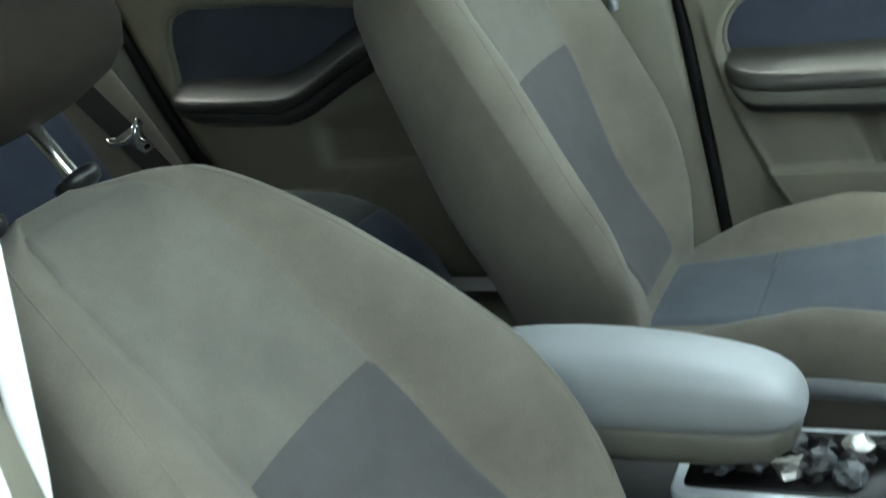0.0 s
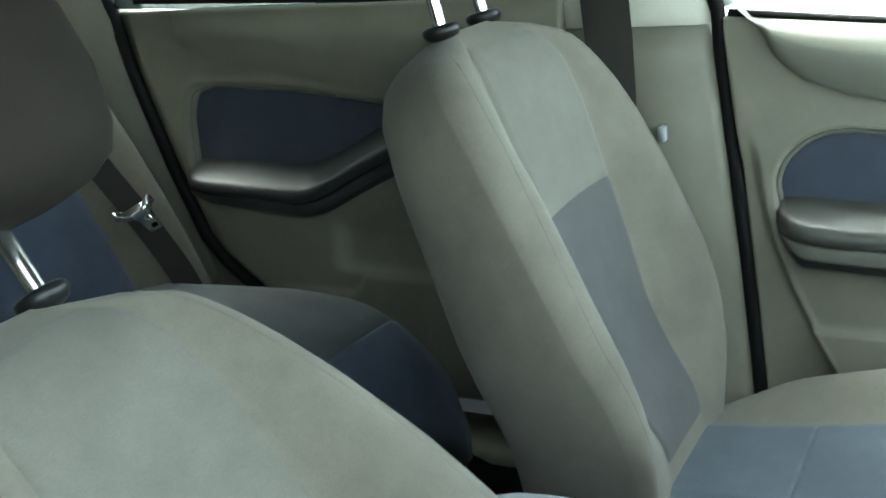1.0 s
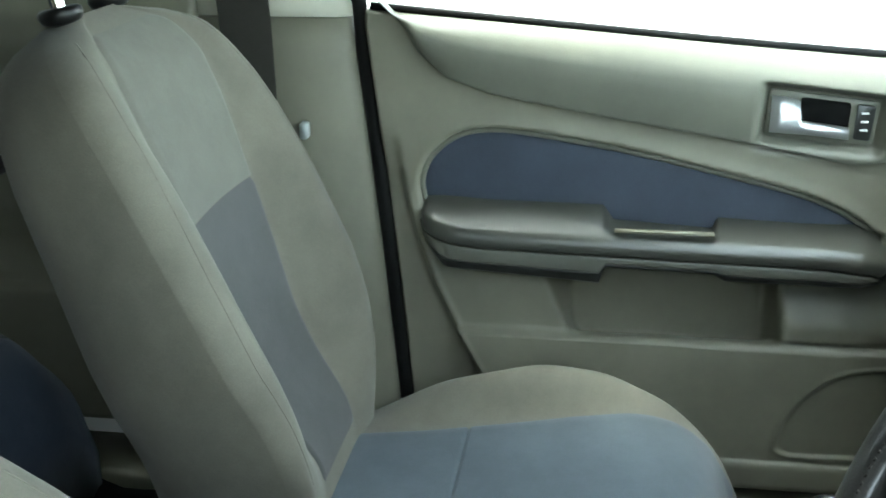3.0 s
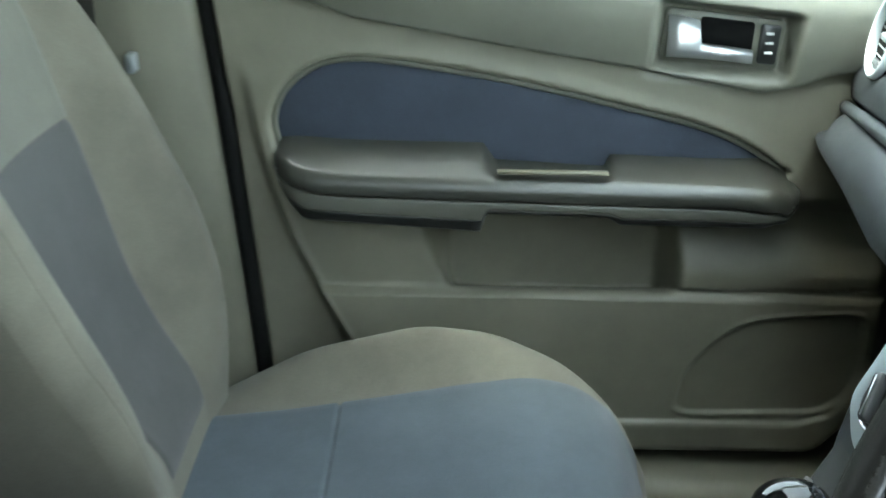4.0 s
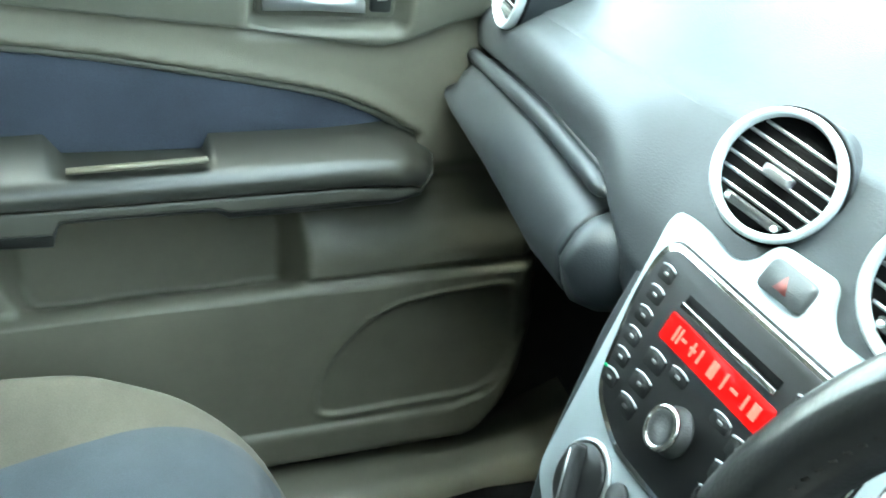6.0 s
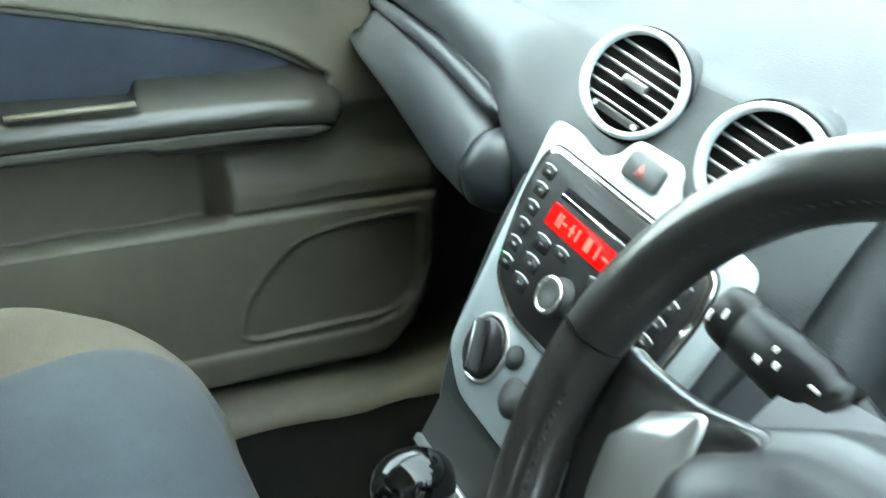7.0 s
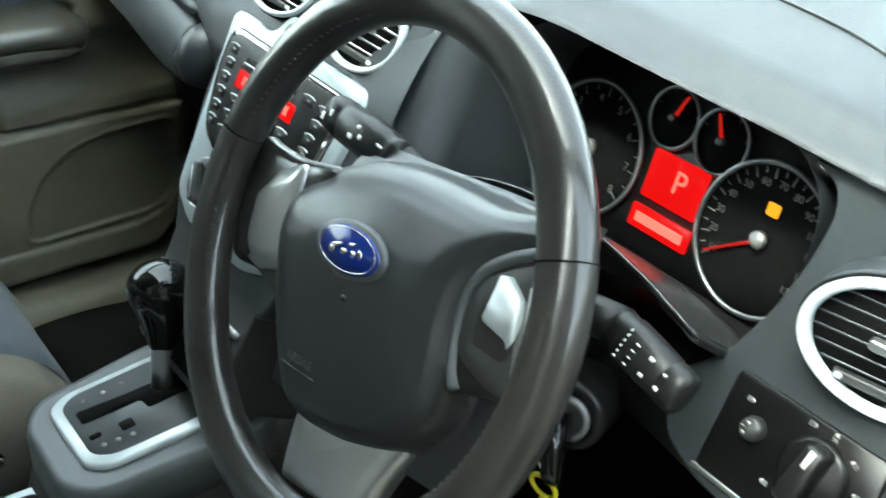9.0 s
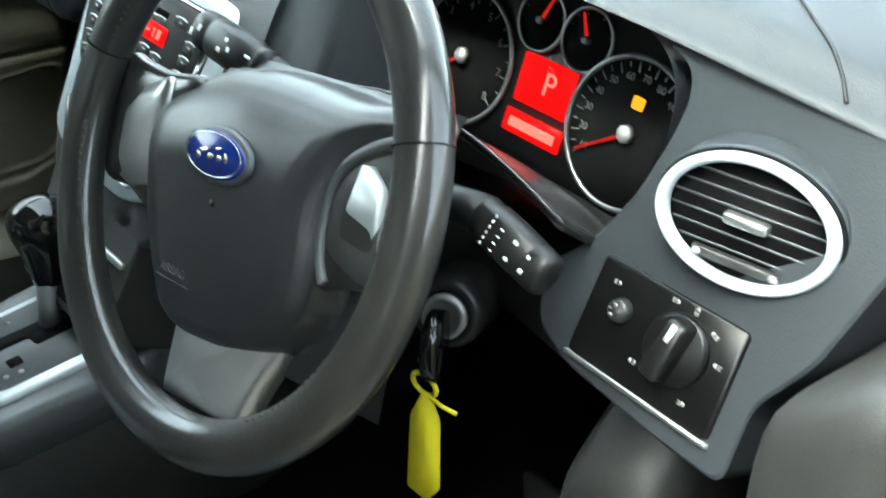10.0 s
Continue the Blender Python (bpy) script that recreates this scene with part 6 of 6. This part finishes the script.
# pedals, and the under-dash blacked out in place of its shade
pd = thing("brake_pedal", "black rubber brake pedal under the dashboard", "pedal")
part("pad", plate(axes((0.40, 0.98, 0.17), (1, 0, 0), (0, 0.5, 0.85)), rect(-0.06, -0.035, 0.06, 0.035, 0.01), 0.0, 0.014, inset=0.003), DARK, pd)
part("arm", tube([(0.41, 0.99, 0.17), (0.42, 1.08, 0.32), (0.43, 1.16, 0.50)], 0.010, 8), DARK, pd)
under = part("under_dash", loft([[(x, y, z) for y, z in ((0.93, 0.585), (0.97, 0.40), (1.32, 0.30), (1.40, 0.62))] for x in (-0.72, 0.72)]), VOID, dash, "underside of the dashboard, black in place of shade", smooth=False)

# ---- centre console and selector ----
con = thing("centre_console", "grey plastic centre console between the front seats", "console")
secs = []
for y, hw, zt in ((-0.20, 0.080, 0.205), (0.10, 0.095, 0.212), (0.40, 0.100, 0.214), (0.515, 0.098, 0.216), (0.545, 0.098, 0.300), (0.57, 0.098, 0.318), (0.66, 0.104, 0.330), (0.76, 0.100, 0.350), (0.84, 0.096, 0.400), (0.95, 0.100, 0.430), (1.30, 0.110, 0.430)):
    secs.append([(-hw - 0.012, y, 0.02), (-hw, y, zt - 0.03), (-hw + 0.006, y, zt - 0.008), (-hw + 0.016, y, zt), (0.0, y, zt + 0.001), (hw - 0.016, y, zt), (hw - 0.006, y, zt - 0.008), (hw, y, zt - 0.03), (hw + 0.012, y, 0.02)])
part("body", loft(secs), DARK, con)
part("tray", loft([[(x, y, z) for x, y in rounded([(-0.080, 0.215), (0.078, 0.215), (0.078, 0.534), (-0.080, 0.534)], 0.02)] for z in (0.19, 0.225)]), SILVER, con, "light grey tray insert", bevel=0.003)
part("tray_well", loft([[(x, y, z) for x, y in rounded([(-0.066, 0.23), (0.064, 0.23), (0.064, 0.520), (-0.066, 0.520)], 0.012)] for z in (0.2252, 0.2270)]), BLACK, con, "dark open tray")
gm = axes((0.006, 0.61, 0.344), (1, 0, 0), (0, 1, 0.10))
SURR = rounded([(-0.080, -0.075), (-0.050, -0.098), (0.058, -0.100), (0.088, -0.072), (0.098, 0.06), (0.092, 0.12), (-0.085, 0.12), (-0.096, 0.06)], 0.03, 5)
part("surround", loft([[gm @ Vector((u * k, v * k, h)) for u, v in SURR] for k, h in ((1.03, -0.05), (1.0, -0.012), (0.96, -0.002), (0.90, -0.002))]), GREY, con, "grey raised surround")
sel = thing("gear_selector", "black automatic gear selector in a silver gate plate", "gear lever")
RING = rounded([(-0.062, -0.052), (-0.048, -0.070), (0.048, -0.070), (0.064, -0.050), (0.068, 0.05), (0.060, 0.088), (-0.058, 0.088), (-0.064, 0.05)], 0.016, 5)
part("gate_frame", plate(gm, RING, -0.006, 0.005, inset=0.003), SILVER, sel, "bright silver gate frame")
part("gate_plate", plate(gm, [(u * 0.83, v * 0.85 + 0.001) for u, v in RING], 0.0045, 0.0062), GREY, sel, "satin grey gate plate")
part("gate_slot", plate(gm, rounded([(-0.024, -0.050), (-0.004, -0.050), (-0.002, 0.010), (0.014, 0.012), (0.014, 0.056), (-0.018, 0.056), (-0.020, 0.0)], 0.004), 0.0060, 0.0068), VOID, sel, "black shift slot")
part("gate_slot", plate(gm, rounded([(0.016, -0.022), (0.030, -0.022), (0.030, -0.008), (0.016, -0.008)], 0.003), 0.0060, 0.0068), VOID, sel)
part("gate_slot", plate(gm, rounded([(0.016, -0.052), (0.023, -0.052), (0.023, -0.040), (0.016, -0.040)], 0.003), 0.0060, 0.0068), VOID, sel)
for u, v in ((-0.036, -0.036), (-0.037, -0.016), (-0.038, 0.004), (0.036, -0.044), (0.038, -0.030), (0.040, -0.016)):
    part("gate_mark", lathe(gm @ Matrix.Translation((u, v, 0)), [(0.0030, 0.006), (0.0027, 0.0070), (0.0, 0.0072)], 12), DIM, sel, "small pale position light")
part("shaft", lathe(axes((-0.004, 0.645, 0.345), (1, 0, 0), (0, 1, -0.10)), [(0.0105, 0.0), (0.0105, 0.03), (0.011, 0.06), (0.0115, 0.085)], 24), SATIN, sel, "satin lever shaft")
kr = []
for h, rx, ry, dx, dy in ((0.070, 0.0125, 0.014, 0, 0), (0.080, 0.0145, 0.017, 0, 0), (0.100, 0.0175, 0.021, 0, 0.0), (0.120, 0.0215, 0.026, 0.0, 0.0), (0.145, 0.027, 0.032, 0.0, -0.004), (0.160, 0.0275, 0.032, 0.0, -0.006), (0.172, 0.024, 0.028, 0.0, -0.006), (0.180, 0.016, 0.019, 0.0, -0.006), (0.183, 0.006, 0.007, 0.0, -0.006)):
    kr.append([(-0.006 + dx + rx * math.cos(a), 0.648 + 0.08 * h + dy + ry * math.sin(a), 0.335 + h * 0.86) for a in np.linspace(0, 2 * math.pi, 29)[:-1]])
part("knob", loft(kr), GLOSS, sel, "glossy black selector knob", subdiv=1)

# crumpled wrappers in the tray
for i in range(16):
    rg = random.Random(i + 3)
    bm = bmesh.new()
    bmesh.ops.create_icosphere(bm, subdivisions=2, radius=0.019)
    for v in bm.verts:
        v.co *= 0.55 + 0.75 * rg.random()
        v.co.z *= 0.6
    bmesh.ops.rotate(bm, verts=bm.verts, matrix=Matrix.Rotation(rg.random() * 6, 3, "Z"))
    bmesh.ops.translate(bm, verts=bm.verts, vec=(-0.030 + 0.028 * (i % 3) + 0.010 * rg.random(), 0.265 + 0.036 * (i // 3) + 0.014 * rg.random(), 0.236 + 0.004 * rg.random()))
    ob = part("wrapper", bm, (FOIL, BLACK, GREY, BLACK)[i % 4], smooth=False)
    tagged(ob, "crumpled wrapper lying in the console tray", "wrapper", "wrappers in the tray")

# parking lever beside the tray
pk = thing("parking_brake", "grey parking brake lever with a bright release button", "handbrake")
part("grip", tube(spline([(-0.108, 0.16, 0.215), (-0.108, 0.24, 0.245), (-0.108, 0.34, 0.262), (-0.107, 0.43, 0.260), (-0.107, 0.482, 0.253)], 24), [0.011] * 8 + [0.013] * 14 + [0.012, 0.010], 16), GREY, pk)
part("button", tube([(-0.107, 0.480, 0.2533), (-0.107, 0.492, 0.2515), (-0.107, 0.500, 0.2500), (-0.107, 0.503, 0.2495)], [0.009, 0.009, 0.008, 0.004], 16), CHROME, pk, "bright release button")
